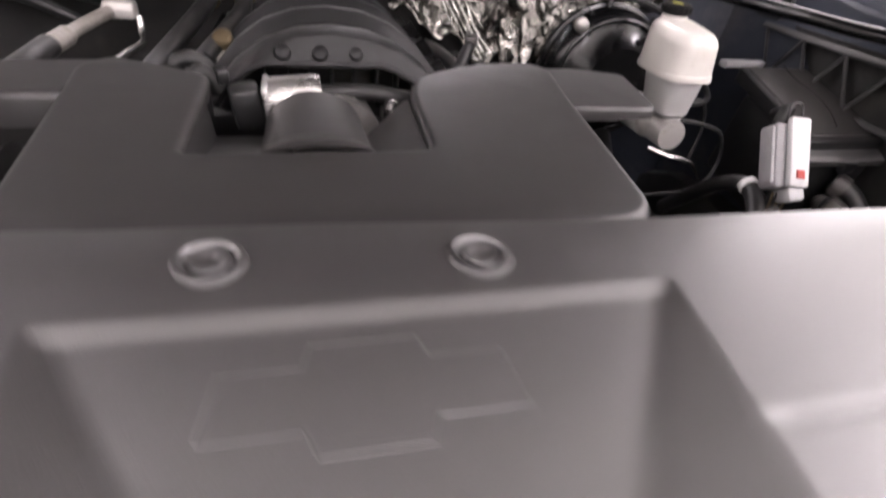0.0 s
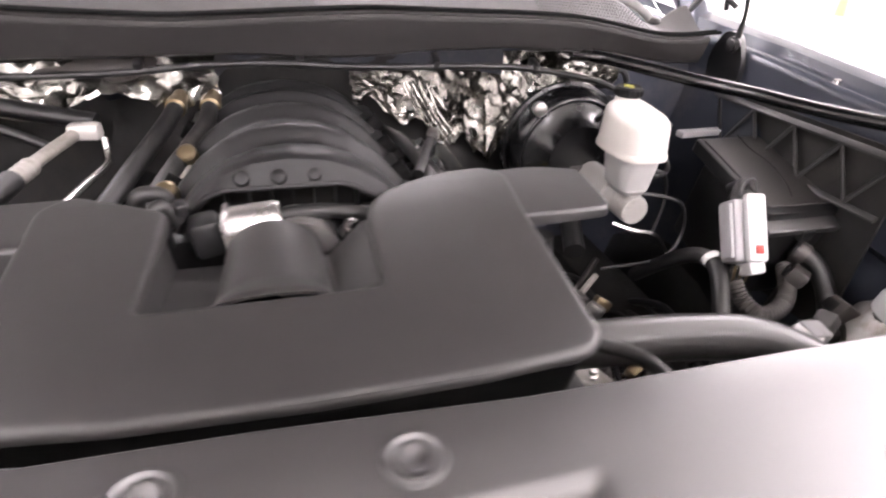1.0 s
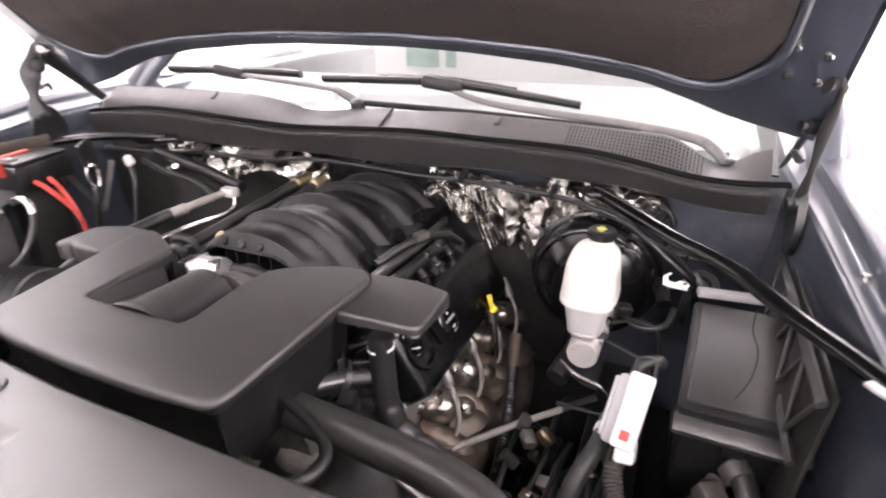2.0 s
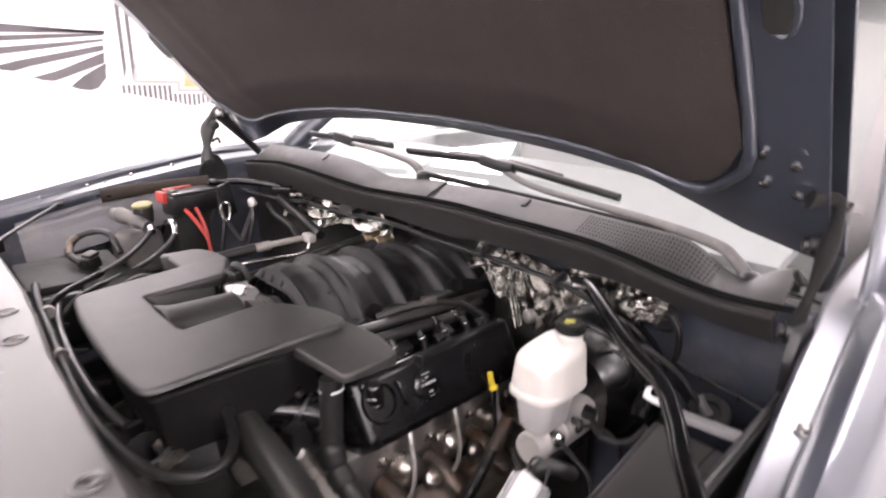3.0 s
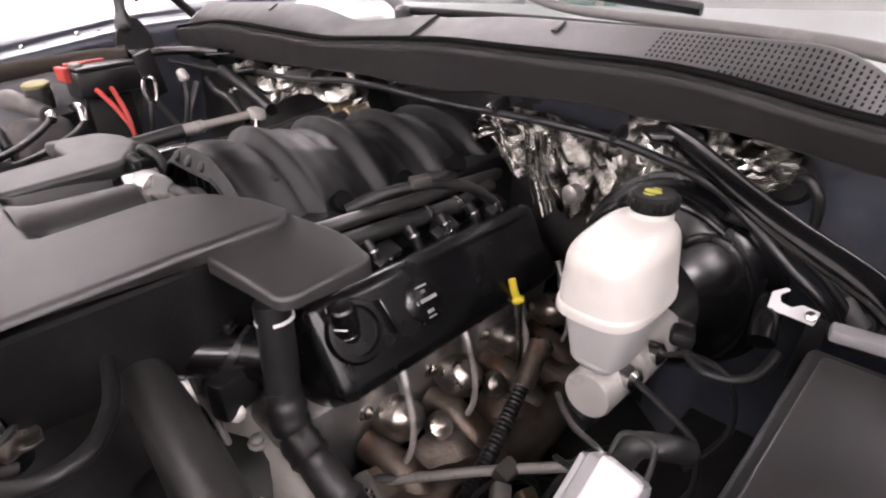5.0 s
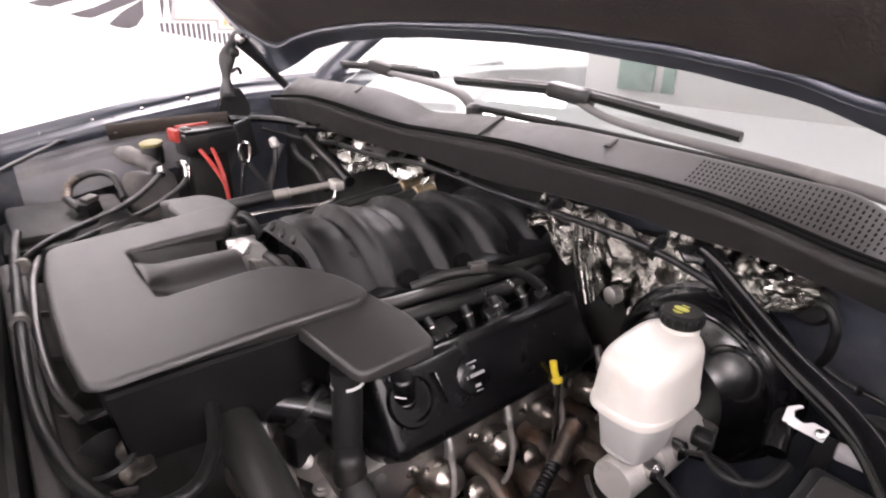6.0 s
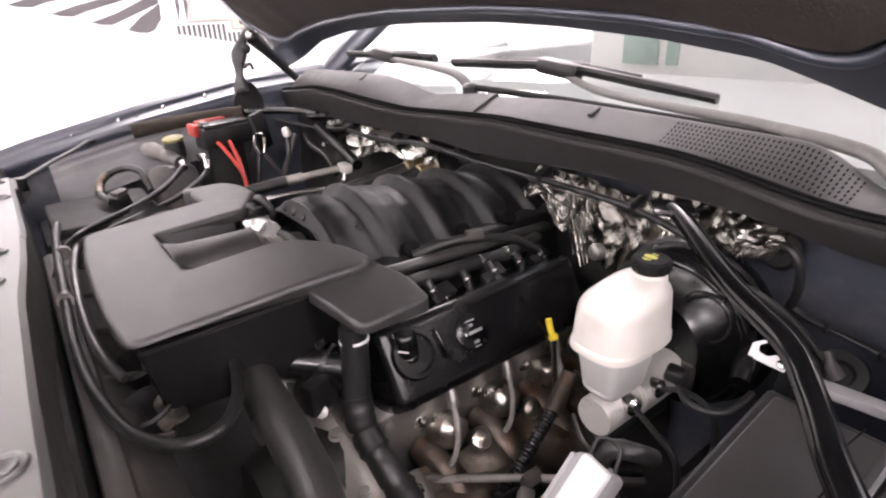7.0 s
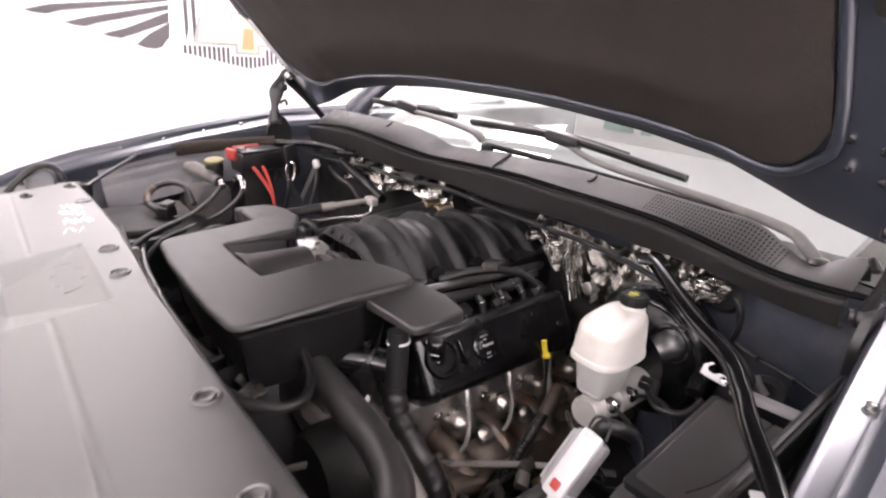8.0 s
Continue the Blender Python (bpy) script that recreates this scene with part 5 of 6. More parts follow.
lid = part("lid", prism(round_corners([(-0.070, -0.104), (0.070, -0.104), (0.070, 0.104), (-0.072, 0.104)], 0.008), -0.012, 0.010, 0.004, 2), M_BLACK, fb, "matte black lid")
lid.matrix_basis = FBP
part("lid_panel", prism(round_corners([(-0.060, -0.090), (0.060, -0.090), (0.060, 0.096), (-0.061, 0.096)], 0.006), 0.010, 0.0125, 0.0015, 2), M_LID, lid)
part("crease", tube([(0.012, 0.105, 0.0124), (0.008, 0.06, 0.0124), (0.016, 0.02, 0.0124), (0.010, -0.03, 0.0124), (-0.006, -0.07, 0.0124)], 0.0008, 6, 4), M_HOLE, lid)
part("front_ledge", box((0.156, 0.030, 0.014), (0.004, -0.110, -0.012), (12, 0, 0), 0.005), M_SHROUD, lid, "grey front ledge")
part("edge_strip", box((0.014, 0.15, 0.010), (0.070, 0.03, 0.004), bevel=0.003), M_COVER, lid)
part("latch", box((0.022, 0.012, 0.02), (0, -0.122, -0.022), bevel=0.003), M_BLACK, lid)
part("rear_bar", box((0.118, 0.018, 0.012), (0.752, 0.132, 0.974), (4, 3, 11), 0.003), M_GREYP, fb, "pale grey bar along the box")
br = thing("hook_bracket", "small cream white metal hook bracket", "bracket")
hk = prism(round_corners([(-0.030, -0.008), (0.026, -0.010), (0.028, 0.010), (0.006, 0.012), (-0.004, 0.004), (-0.018, 0.006), (-0.022, 0.016), (-0.012, 0.026), (-0.018, 0.028), (-0.032, 0.016)], 0.003), -0.0015, 0.0015, 0.0005, 1)
bmesh.ops.transform(hk, matrix=pose(0.662, 0.142, 0.972, 48, 4, 4) @ Matrix.Scale(0.70, 4), verts=hk.verts[:])
part("plate", hk, M_WHITEP, br)
part("screw", lathe([(0.005, 0), (0.005, 0.004), (0.003, 0.005)], pose(0.676, 0.140, 0.973, 48, 0, 0), 10), M_STEEL, br)
part("stem", box((0.016, 0.003, 0.075), (0.680, 0.146, 0.934), (0, 4, 4), 0.001), M_BLACK, br, "dark stem")

# white connector block in front of the fuse box
wc = thing("connector_block", "white plastic multi-pin wiring connector with red lock", "connector")
part("shell", box((0.048, 0.105, 0.046), (-0.006, -0.004, -0.004), bevel=0.008), M_GREYP, wc, "pale grey connector body")
part("end_block", box((0.030, 0.035, 0.040), (0.010, -0.058, 0.0), (0, 0, 10), 0.006), M_WHITEP, wc)
part("side_rib", box((0.006, 0.09, 0.030), (-0.032, -0.004, 0.0), bevel=0.002), M_GREYP, wc)
part("cover_cap", box((0.036, 0.112, 0.014), (0.004, 0.0, 0.026), bevel=0.005), M_WHITEP, wc)
part("lock", box((0.014, 0.014, 0.004), (0.004, -0.036, 0.034), bevel=0.001), M_RED, wc, "red locking tab")
part("boot", tube([(-0.010, 0.050, -0.006), (-0.004, 0.070, 0.0), (0.012, 0.080, -0.010), (0.016, 0.080, -0.05)], 0.0105, 12), M_RUBBER, wc, "black rubber wire boot")
part("pull_loop", tube([(-0.012, 0.052, 0.020), (-0.010, 0.076, 0.024), (0.012, 0.080, 0.020), (0.018, 0.056, 0.014)], 0.0022, 8), M_RUBBER, wc, "thin black pull loop")
for i in range(6):
    part("wire", tube([(-0.018 + 0.007 * i, -0.06, -0.008), (-0.018 + 0.006 * i, -0.085, -0.02), (-0.01 + 0.004 * i, -0.10, -0.05)], 0.0022, 6), M_BRASS if i % 2 else M_BLACK, wc)
wc.matrix_basis = pose(0.629, -0.142, 0.922, 54, 4, -8) @ Matrix.Diagonal((0.86, 0.88, 0.80, 1))

# ---- hoses ----
h1 = thing("radiator_hose", "thick black upper radiator hose", "hose")
part("hose", tube([(0.20, -0.215, 0.890), (0.165, -0.255, 0.895), (0.19, -0.290, 0.898), (0.30, -0.300, 0.896), (0.42, -0.314, 0.896), (0.50, -0.338, 0.892), (0.56, -0.392, 0.87), (0.585, -0.44, 0.81)], 0.0265, 20, 8, ribs=0.010, rib_step=0.0034), M_HOSE, h1)
part("outlet", tube([(0.160, -0.262, 0.894), (0.195, -0.225, 0.890), (0.235, -0.190, 0.888), (0.275, -0.165, 0.885)], 0.0295, 18, 6), M_GLOSS, h1, "black thermostat outlet")
part("clamp_ear", box((0.010, 0.016, 0.014), (0.225, -0.205, 0.930), (10, 0, 30), 0.002), M_STEEL, h1)
part("clamp_band", tube([(0.218, -0.204, 0.8935), (0.224, -0.199, 0.889)], 0.0305, 20, raw=True), M_BLACK, h1)
part("sensor", box((0.026, 0.05, 0.05), (0.245, -0.225, 0.865), (0, 0, 20), 0.006), M_BLACK, h1)
part("bolt", lathe([(0.010, 0), (0.010, 0.006), (0.006, 0.008)], along((0.255, -0.23, 0.842), (0.8, -0.45, 1.25)), 8), M_CAST, h1)
h2 = thing("coolant_hose", "thin black looping coolant hose", "hose")
part("hose", tube([(-0.44, -0.448, 0.985), (-0.36, -0.458, 0.978), (-0.15, -0.469, 0.966), (0.08, -0.476, 0.953), (0.20, -0.465, 0.942), (0.275, -0.443, 0.934), (0.314, -0.407, 0.930), (0.311, -0.366, 0.930), (0.268, -0.335, 0.932), (0.21, -0.318, 0.940)], 0.0076, 12), M_RUBBER, h2)
loom = thing("wiring_loom", "taped black wiring loom beside the valve cover", "wiring")
part("sleeve", tube([(0.262, -0.19, 0.965), (0.268, -0.195, 0.90), (0.272, -0.20, 0.865)], 0.019, 14, 6), M_RUBBER, loom, "black sleeve")
part("band", tube([(0.2625, -0.19, 0.948), (0.263, -0.19, 0.944)], 0.0205, 14, raw=True), M_PRINT, loom)
part("trunk", tube([(0.272, -0.20, 0.865), (0.29, -0.205, 0.82), (0.34, -0.20, 0.78), (0.38, -0.19, 0.74), (0.42, -0.19, 0.66)], 0.021, 14, 8, ribs=0.12, rib_step=0.02, wob=0.15), M_TAPE, loom, "tape wrapped trunk")
loom.matrix_basis = pose(0.016, 0.011, 0.004)
h3 = thing("conduit", "black corrugated wire conduit across the exhaust side", "wiring")
part("tube", tube([(0.44, -0.16, 0.66), (0.435, -0.08, 0.70), (0.425, 0.0, 0.74), (0.405, 0.09, 0.785)], 0.010, 10, ribs=0.2, rib_step=0.006), M_BLACK, h3)
part("wrap", tube([(0.41, 0.075, 0.775), (0.395, 0.13, 0.81)], 0.014, 10), M_RUST, h3, "brown tape wrap")

# ---- braces, cables and firewall details ----
BRACES = {1: [(0.512, 0.164, 1.110), (0.545, 0.138, 1.106), (0.645, 0.052, 1.090), (0.718, 0.002, 1.080), (0.755, -0.046, 1.075), (0.790, -0.104, 1.073), (0.828, -0.160, 1.072), (0.858, -0.205, 1.070)],
          -1: [(-0.49, 0.165, 1.118), (-0.58, 0.155, 1.118), (-0.70, 0.120, 1.112), (-0.78, 0.04, 1.104), (-0.845, -0.20, 1.086)]}
for sgn in (1, -1):
    b = thing("fender_brace", "glossy black tubular fender brace", "brace", group="fender braces")
    part("bar", tube(BRACES[sgn], 0.0112 if sgn > 0 else 0.010, 16, 8, flat=0.9), M_BRACE, b)
    part("foot", box((0.05, 0.05, 0.006), BRACES[sgn][0], (0, 0, sgn * 40), 0.002), M_GLOSS, b)
    part("foot", box((0.04, 0.04, 0.005), BRACES[sgn][-1], (0, 0, sgn * 40), 0.002), M_GREYP if sgn > 0 else M_BRACE, b)
cab = thing("cowl_cable", "thin black cable clipped along the firewall", "cable")
part("cable", tube([(-0.62, 0.10, 1.10)] + [(-0.55 + 0.11 * i, 0.205 + 0.004 * math.sin(i * 2.1), 1.092 - 0.03 * ((-0.55 + 0.11 * i) / 0.6) ** 2 + 0.004 * math.sin(i * 1.7)) for i in range(10)] + [(0.55, 0.190, 1.058), (0.60, 0.172, 1.035), (0.645, 0.168, 1.00), (0.685, 0.172, 0.968), (0.700, 0.190, 0.93)], 0.0055, 10), M_BLACK, cab)
for x in (-0.42, -0.2, 0.03, 0.25, 0.43):
    part("clip", box((0.012, 0.03, 0.018), (x, 0.215, 1.098 - 0.03 * (x / 0.6) ** 2), (20, 0, 0), 0.003), M_BLACK, cab)
foil = thing("firewall_insulation", "crumpled silver foil heat insulation on the firewall", "insulation")


def foil_piece(bm, material=M_FOIL, label=""):
    ob = new("blanket", mesh_of("blanket", bm, material))
    ob.parent = foil
    ob.data.set_sharp_from_angle(angle=radians(24))
    if label:
        tagged(ob, label)


def foil_strip(x0, x1, plane, top, drop, seed, cell=0.0095, nv=9):
    """A crumpled foil strip hung from the cowl's lower edge: flat facets between sharp creases, ragged hem."""
    r = random.Random(seed)
    nu = max(6, int((x1 - x0) / cell))
    jit = [[(r.uniform(-0.4, 0.4), r.uniform(-0.35, 0.35), r.uniform(-1, 1)) for _ in range(nv + 1)] for _ in range(nu + 1)]
    hem = [r.uniform(0.88, 1.04) for _ in range(nu + 1)]
    bm = bmesh.new()
    grid = []
    for a in range(nu + 1):
        col = []
        for b in range(nv + 1):
            ju, jv, jd = jit[a][b]
            x = x0 + (x1 - x0) * (a + ju) / nu
            v = max(0.0, (b + (jv if b else 0)) / nv)
            y = plane(x) - 0.035 * v + 0.0032 * jd * (0.6 + 0.5 * v) - 0.006 * math.sin(x * 42 + 3 * v + seed) - 0.004 * math.sin(x * 97 - 5 * v)
            col.append(bm.verts.new((x, y, top(x) - drop(x) * hem[a] * v)))
        grid.append(col)
    for a in range(nu):
        for b in range(nv):
            p, q, s, t = grid[a][b], grid[a + 1][b], grid[a + 1][b + 1], grid[a][b + 1]
            if r.random() < 0.6:
                bm.faces.new((p, t, s))
                bm.faces.new((p, s, q))
            else:
                bm.faces.new((p, t, q))
                bm.faces.new((q, t, s))
    bmesh.ops.solidify(bm, geom=bm.faces[:], thickness=0.0012)
    return bm


foil_piece(foil_strip(-0.56, -0.10, lambda x: 0.232 + 0.05 * max(0, min(1, (x + 0.30) / 0.15)), lambda x: 1.096, lambda x: 0.062 + 0.016 * math.sin(x * 31), 4, 0.010, 7))
foil_piece(foil_strip(0.12, 0.45, lambda x: 0.340, lambda x: 1.062 - 0.10 * max(0, x - 0.2), lambda x: lerp_table(((0.12, 0.05), (0.2, 0.09), (0.30, 0.13), (0.40, 0.16), (0.45, 0.12)), x)[0] + 0.012 * math.sin(x * 70), 7, 0.0085, 15), M_DARKFOIL)
foil_piece(foil_strip(0.40, 0.615, lambda x: 0.302 - 0.26 * max(0, min(0.16, x - 0.42)), lambda x: 1.094, lambda x: 0.120 - 0.42 * max(0, x - 0.42), 9, 0.0068, 14))
for k, (xa, xb) in enumerate(((0.222, 0.292), (0.234, 0.300), (0.248, 0.306), (0.216, 0.276), (0.262, 0.312))):
    part("foil_sleeve", crumple(tube([(xa, 0.318, 1.036), (0.5 * (xa + xb) - 0.006, 0.296, 0.985), (xb, 0.272, 0.920 + 0.006 * k)], 0.0017 + 0.0003 * (k % 3), 6, 8, wob=0.8), 0.0018, 90, k), M_FOIL, foil, "narrow foil wrapped sleeve")
part("flap", crumple(sheet(lambda u, v: (-0.52 + 0.34 * u, 0.222 + 0.02 * v, 1.098 - 0.030 * (1 - v) * (0.7 + 0.3 * math.cos(u * 15))), 60, 8, 0.002), 0.002, 20), M_FAN, foil, "scalloped dark metal flap")
# dark filler sheet added to paint the shade over the blue firewall
part("shade_filler", crumple(sheet(lambda u, v: (-0.80 + 1.26 * u, 0.372 - 0.130 * max(0, min(1, (0.50 - 1.26 * u) / 0.25)) - 0.03 * v, 1.075 - 0.46 * v), 60, 24, 0.004), 0.012, 14), M_DARK, foil, "black filler sheet painted as the shade below the foil")
gr = thing("firewall_grommet", "black rubber grommet with hose through the firewall", "grommet")
part("ring", lathe([(0.009, 0), (0.024, 0.0), (0.027, 0.006), (0.021, 0.012), (0.011, 0.013)], along((0.607, 0.266, 1.055), (0.60, 0.1, 1.063)), 24), M_RUBBER, gr)
part("hose", tube([(0.609, 0.268, 1.053), (0.611, 0.250, 1.060), (0.628, 0.240, 1.066), (0.641, 0.240, 1.045), (0.640, 0.250, 1.010), (0.632, 0.262, 0.985)], 0.0058, 12), M_RUBBER, gr)

# ---- passenger side of the bay ----
duct_l = thing("intake_bellows", "black ribbed rubber air intake bellows", "hose")
part("bellows", tube([(-0.225, -0.262, 0.930), (-0.30, -0.268, 0.928), (-0.40, -0.285, 0.922), (-0.47, -0.300, 0.915)], 0.064, 28, 8, ribs=0.30, rib_step=0.022), M_RUBBER, duct_l)
part("cuff", tube([(-0.185, -0.260, 0.935), (-0.240, -0.263, 0.932)], 0.066, 28), M_BLACK, duct_l, "smooth black cuff")
part("clamp", tube([(-0.218, -0.262, 0.932), (-0.228, -0.2625, 0.9316)], 0.068, 28, raw=True), M_FAN, duct_l, "dull worm drive clamp")
part("clamp", tube([(-0.462, -0.298, 0.917), (-0.472, -0.300, 0.915)], 0.068, 28, raw=True), M_FAN, duct_l, "dull worm drive clamp")
air = thing("air_filter_box", "black plastic air filter housing with wire loop", "engine part")
part("housing", box((0.22, 0.26, 0.14), (-0.63, -0.35, 0.855), bevel=0.015), M_BLACK, air)
part("lid", box((0.20, 0.22, 0.03), (-0.64, -0.35, 0.937), (0, 4, 0), 0.01), M_DARK, air)
part("sensor_plug", box((0.05, 0.035, 0.03), (-0.605, -0.315, 0.968), (10, 0, 25), 0.005), M_BLACK, air)
part("plug_cap", box((0.03, 0.03, 0.01), (-0.60, -0.31, 0.988), (10, 0, 25), 0.003), M_FAN, air)
part("wire_loop", tube([(-0.60, -0.33, 0.968), (-0.655, -0.345, 0.982), (-0.695, -0.325, 1.006), (-0.690, -0.28, 1.022), (-0.65, -0.250, 1.018), (-0.610, -0.240, 0.975)], 0.0085, 10, wob=0.2), M_TAPE, air, "taped wire loop")
part("bare_wires", tube([(-0.650, -0.345, 0.980), (-0.685, -0.335, 0.998), (-0.697, -0.315, 1.012)], 0.0098, 10, ribs=0.2, rib_step=0.012), M_RUST, air, "frayed copper coloured wires")
tank = thing("coolant_canister", "grey brown fluid canister with dull yellow cap", "fluid reservoir")
part("canister", tube([(-0.775, -0.205, 1.055), (-0.745, -0.19, 1.052), (-0.70, -0.165, 1.038), (-0.672, -0.150, 1.028)], lambda t: 0.0165 + 0.004 * math.sin(math.pi * t), 16, 6, wob=0.35), M_DUST, tank)
part("lower_body", box((0.10, 0.12, 0.13), (-0.75, -0.16, 0.945), (0, 0, 10), 0.03, 3), M_DUST, tank)
part("neck", lathe([(0.024, -0.03), (0.026, 0.0), (0.024, 0.014)], pose(-0.715, -0.145, 1.062), 20), M_BLACK, tank)
part("cap", lathe([(0.025, 0), (0.027, 0.002), (0.027, 0.007), (0.022, 0.010), (0.001, 0.010)], pose(-0.715, -0.145, 1.077, 6, 4, 0), 24), M_OLIVE, tank, "dull yellow cap")
part("nipple", tube([(-0.68, -0.152, 1.030), (-0.662, -0.146, 1.026), (-0.645, -0.150, 1.018)], 0.010, 12, ribs=0.15, rib_step=0.009), M_STEEL, tank)
part("nipple", tube([(-0.682, -0.100, 1.030), (-0.660, -0.096, 1.036), (-0.640, -0.092, 1.030), (-0.628, -0.096, 1.008)], 0.009, 12), M_STEEL, tank)
heat = thing("heater_hose", "pair of black heater hoses curving over the bay", "hose")
part("hose", tube([(-0.65, -0.148, 1.010), (-0.61, -0.185, 0.994), (-0.54, -0.237, 0.986), (-0.47, -0.296, 0.984), (-0.41, -0.360, 0.984), (-0.37, -0.410, 0.980), (-0.335, -0.450, 0.965), (-0.30, -0.480, 0.92)], 0.0066, 12), M_RUBBER, heat)
part("hose", tube([(-0.628, -0.098, 0.995), (-0.57, -0.136, 0.987), (-0.46, -0.220, 0.984), (-0.39, -0.310, 0.982), (-0.345, -0.390, 0.972), (-0.315, -0.440, 0.935)], 0.0060, 12), M_RUBBER, heat)
tank.matrix_basis = pose(0, 0, -0.010)
bat = thing("junction_box", "black power junction box with red terminal cover", "electrical box")
part("box", box((0.075, 0.135, 0.055), (-0.725, -0.012, 1.062), (2, 0, 6), 0.005), M_BLACK, bat)
part("lid", box((0.070, 0.128, 0.010), (-0.725, -0.012, 1.094), (2, 0, 6), 0.004), M_BLACK, bat)
part("lid_clip", box((0.03, 0.02, 0.012), (-0.715, -0.062, 1.098), (2, 0, 6), 0.003), M_DUST, bat)
part("red_cover", box((0.05, 0.016, 0.032), (-0.735, -0.086, 1.082), (2, 0, 6), 0.004), M_RED, bat, "red terminal cover")
part("red_edge", box((0.014, 0.085, 0.008), (-0.756, -0.035, 1.100), (2, 0, 6), 0.003), M_RED, bat, "red lid edge")
for i in range(2):
    part("red_wire", tube([(-0.675, -0.045 + 0.030 * i, 1.050), (-0.652, -0.040 + 0.024 * i, 1.038), (-0.625, -0.026 + 0.012 * i, 1.005), (-0.605, -0.014, 0.965), (-0.60, -0.012, 0.90)], 0.0055, 8), M_RED, bat, "red power cable")
part("post", box((0.06, 0.10, 0.36), (-0.745, -0.01, 0.85), bevel=0.01), M_DARK, bat)
strap = thing("hanging_strap", "black bracket strap with steel loop below the hinge", "bracket")
part("strap", box((0.012, 0.045, 0.10), (-0.625, 0.058, 1.075), (12, 0, 20), 0.004), M_BLACK, strap)
part("ring", tube(smooth_path([(-0.605, 0.035, 1.07), (-0.605, 0.055, 1.065), (-0.603, 0.05, 1.025), (-0.603, 0.035, 1.02), (-0.605, 0.028, 1.045)], 6, True), 0.004, 8, raw=True), M_STEEL, strap)
part("lead", tube([(-0.60, 0.035, 1.02), (-0.595, 0.025, 0.97), (-0.60, 0.015, 0.90)], 0.006, 8), M_BLACK, strap)
part("lead", tube([(-0.55, 0.10, 1.07), (-0.535, 0.09, 1.02), (-0.54, 0.07, 0.93)], 0.006, 8), M_BLACK, strap)
part("clip", lathe([(0.008, 0), (0.012, 0.004), (0.010, 0.02), (0.006, 0.024)], pose(-0.545, 0.10, 1.065, 20, 0, 0), 12), M_CAST, strap)
ac = thing("air_conditioning_line", "silver aluminium air conditioning pipes with fittings", "pipe")
part("rubber_end", tube([(-0.43, -0.20, 0.95), (-0.41, -0.12, 0.985), (-0.385, -0.04, 1.0), (-0.372, 0.02, 1.008)], 0.0130, 14), M_RUBBER, ac)
part("sleeve", tube([(-0.374, 0.012, 1.007), (-0.362, 0.055, 1.012)], 0.0112, 16, ribs=0.14, rib_step=0.010), M_LITALU, ac)
part("pipe", tube([(-0.365, 0.05, 1.011), (-0.350, 0.095, 1.017), (-0.335, 0.135, 1.022)], 0.0080, 14), M_LITALU, ac)
part("block", box((0.040, 0.024, 0.022), (-0.324, 0.143, 1.024), (0, 0, -4), 0.006), M_CAST, ac)
part("pipe", tube([(-0.300, 0.130, 1.018), (-0.298, 0.120, 1.000), (-0.292, 0.085, 0.996), (-0.300, 0.02, 0.998), (-0.312, -0.05, 0.995), (-0.34, -0.10, 0.97)], 0.0048, 12), M_STEEL, ac)
ac.matrix_basis = pose(0.064, -0.034, 0.006)
hh = thing("heater_pipe", "black heater hoses with brass quick fittings at the firewall", "hose")
for i in range(2):
    part("hose", tube([(-0.26 + 0.05 * i, -0.10, 0.96), (-0.23 + 0.05 * i, 0.02, 0.985), (-0.20 + 0.055 * i, 0.14, 1.01), (-0.19 + 0.05 * i, 0.20, 1.02)], 0.0125, 12), M_RUBBER, hh)
    part("fitting", lathe([(0.012, 0), (0.0155, 0.003), (0.0155, 0.018), (0.012, 0.022), (0.012, 0.05)], along((-0.19 + 0.05 * i, 0.20, 1.02), (-0.185 + 0.05 * i, 0.27, 1.03)), 16), M_BRASS, hh, "dull brass fitting")
part("cross_hose", tube([(-0.60, 0.19, 1.062), (-0.50, 0.165, 1.058), (-0.40, 0.15, 1.045), (-0.28, 0.13, 1.025)], 0.0125, 12), M_BLACK, hh)
part("cross_hose", tube([(-0.62, 0.16, 1.045), (-0.50, 0.12, 1.04), (-0.40, 0.11, 1.03), (-0.33, 0.10, 1.0)], 0.007, 10), M_BLACK, hh)
part("fuel_fitting", tube([(-0.17, -0.02, 0.965), (-0.165, 0.03, 0.975), (-0.16, 0.08, 0.985)], 0.010, 12), M_CAST, hh)
for q in ((-0.172, -0.045, 0.985), (-0.158, 0.055, 0.995)):
    part("coupler", lathe([(0.009, -0.03), (0.009, 0.0), (0.013, 0.002), (0.013, 0.014), (0.010, 0.017), (0.001, 0.018)], along(q, (q[0] - 0.01, q[1] - 0.05, q[2] + 0.05)), 16), M_BRASS, hh, "dull quick coupler")
hh.matrix_basis = pose(0.028, 0.008, 0.008)
pipe = thing("foam_sleeve", "dark brown foam sleeve round the fender brace", "sleeve")
part("sleeve", tube([(-0.845, -0.215, 1.085), (-0.825, -0.10, 1.094), (-0.80, -0.01, 1.101), (-0.765, 0.065, 1.108)], 0.0205, 16, wob=0.1), M_FOAM, pipe)

# ---- clutter in the driver side front corner ----
ch = thing("corner_hose", "black hoses bending down in front of the fuse box", "hose")
part("hose", tube([(0.60, 0.03, 0.74), (0.598, -0.03, 0.80), (0.598, -0.08, 0.845), (0.600, -0.12, 0.866), (0.595, -0.155, 0.862), (0.575, -0.20, 0.83), (0.555, -0.25, 0.76)], 0.0125, 12), M_RUBBER, ch)
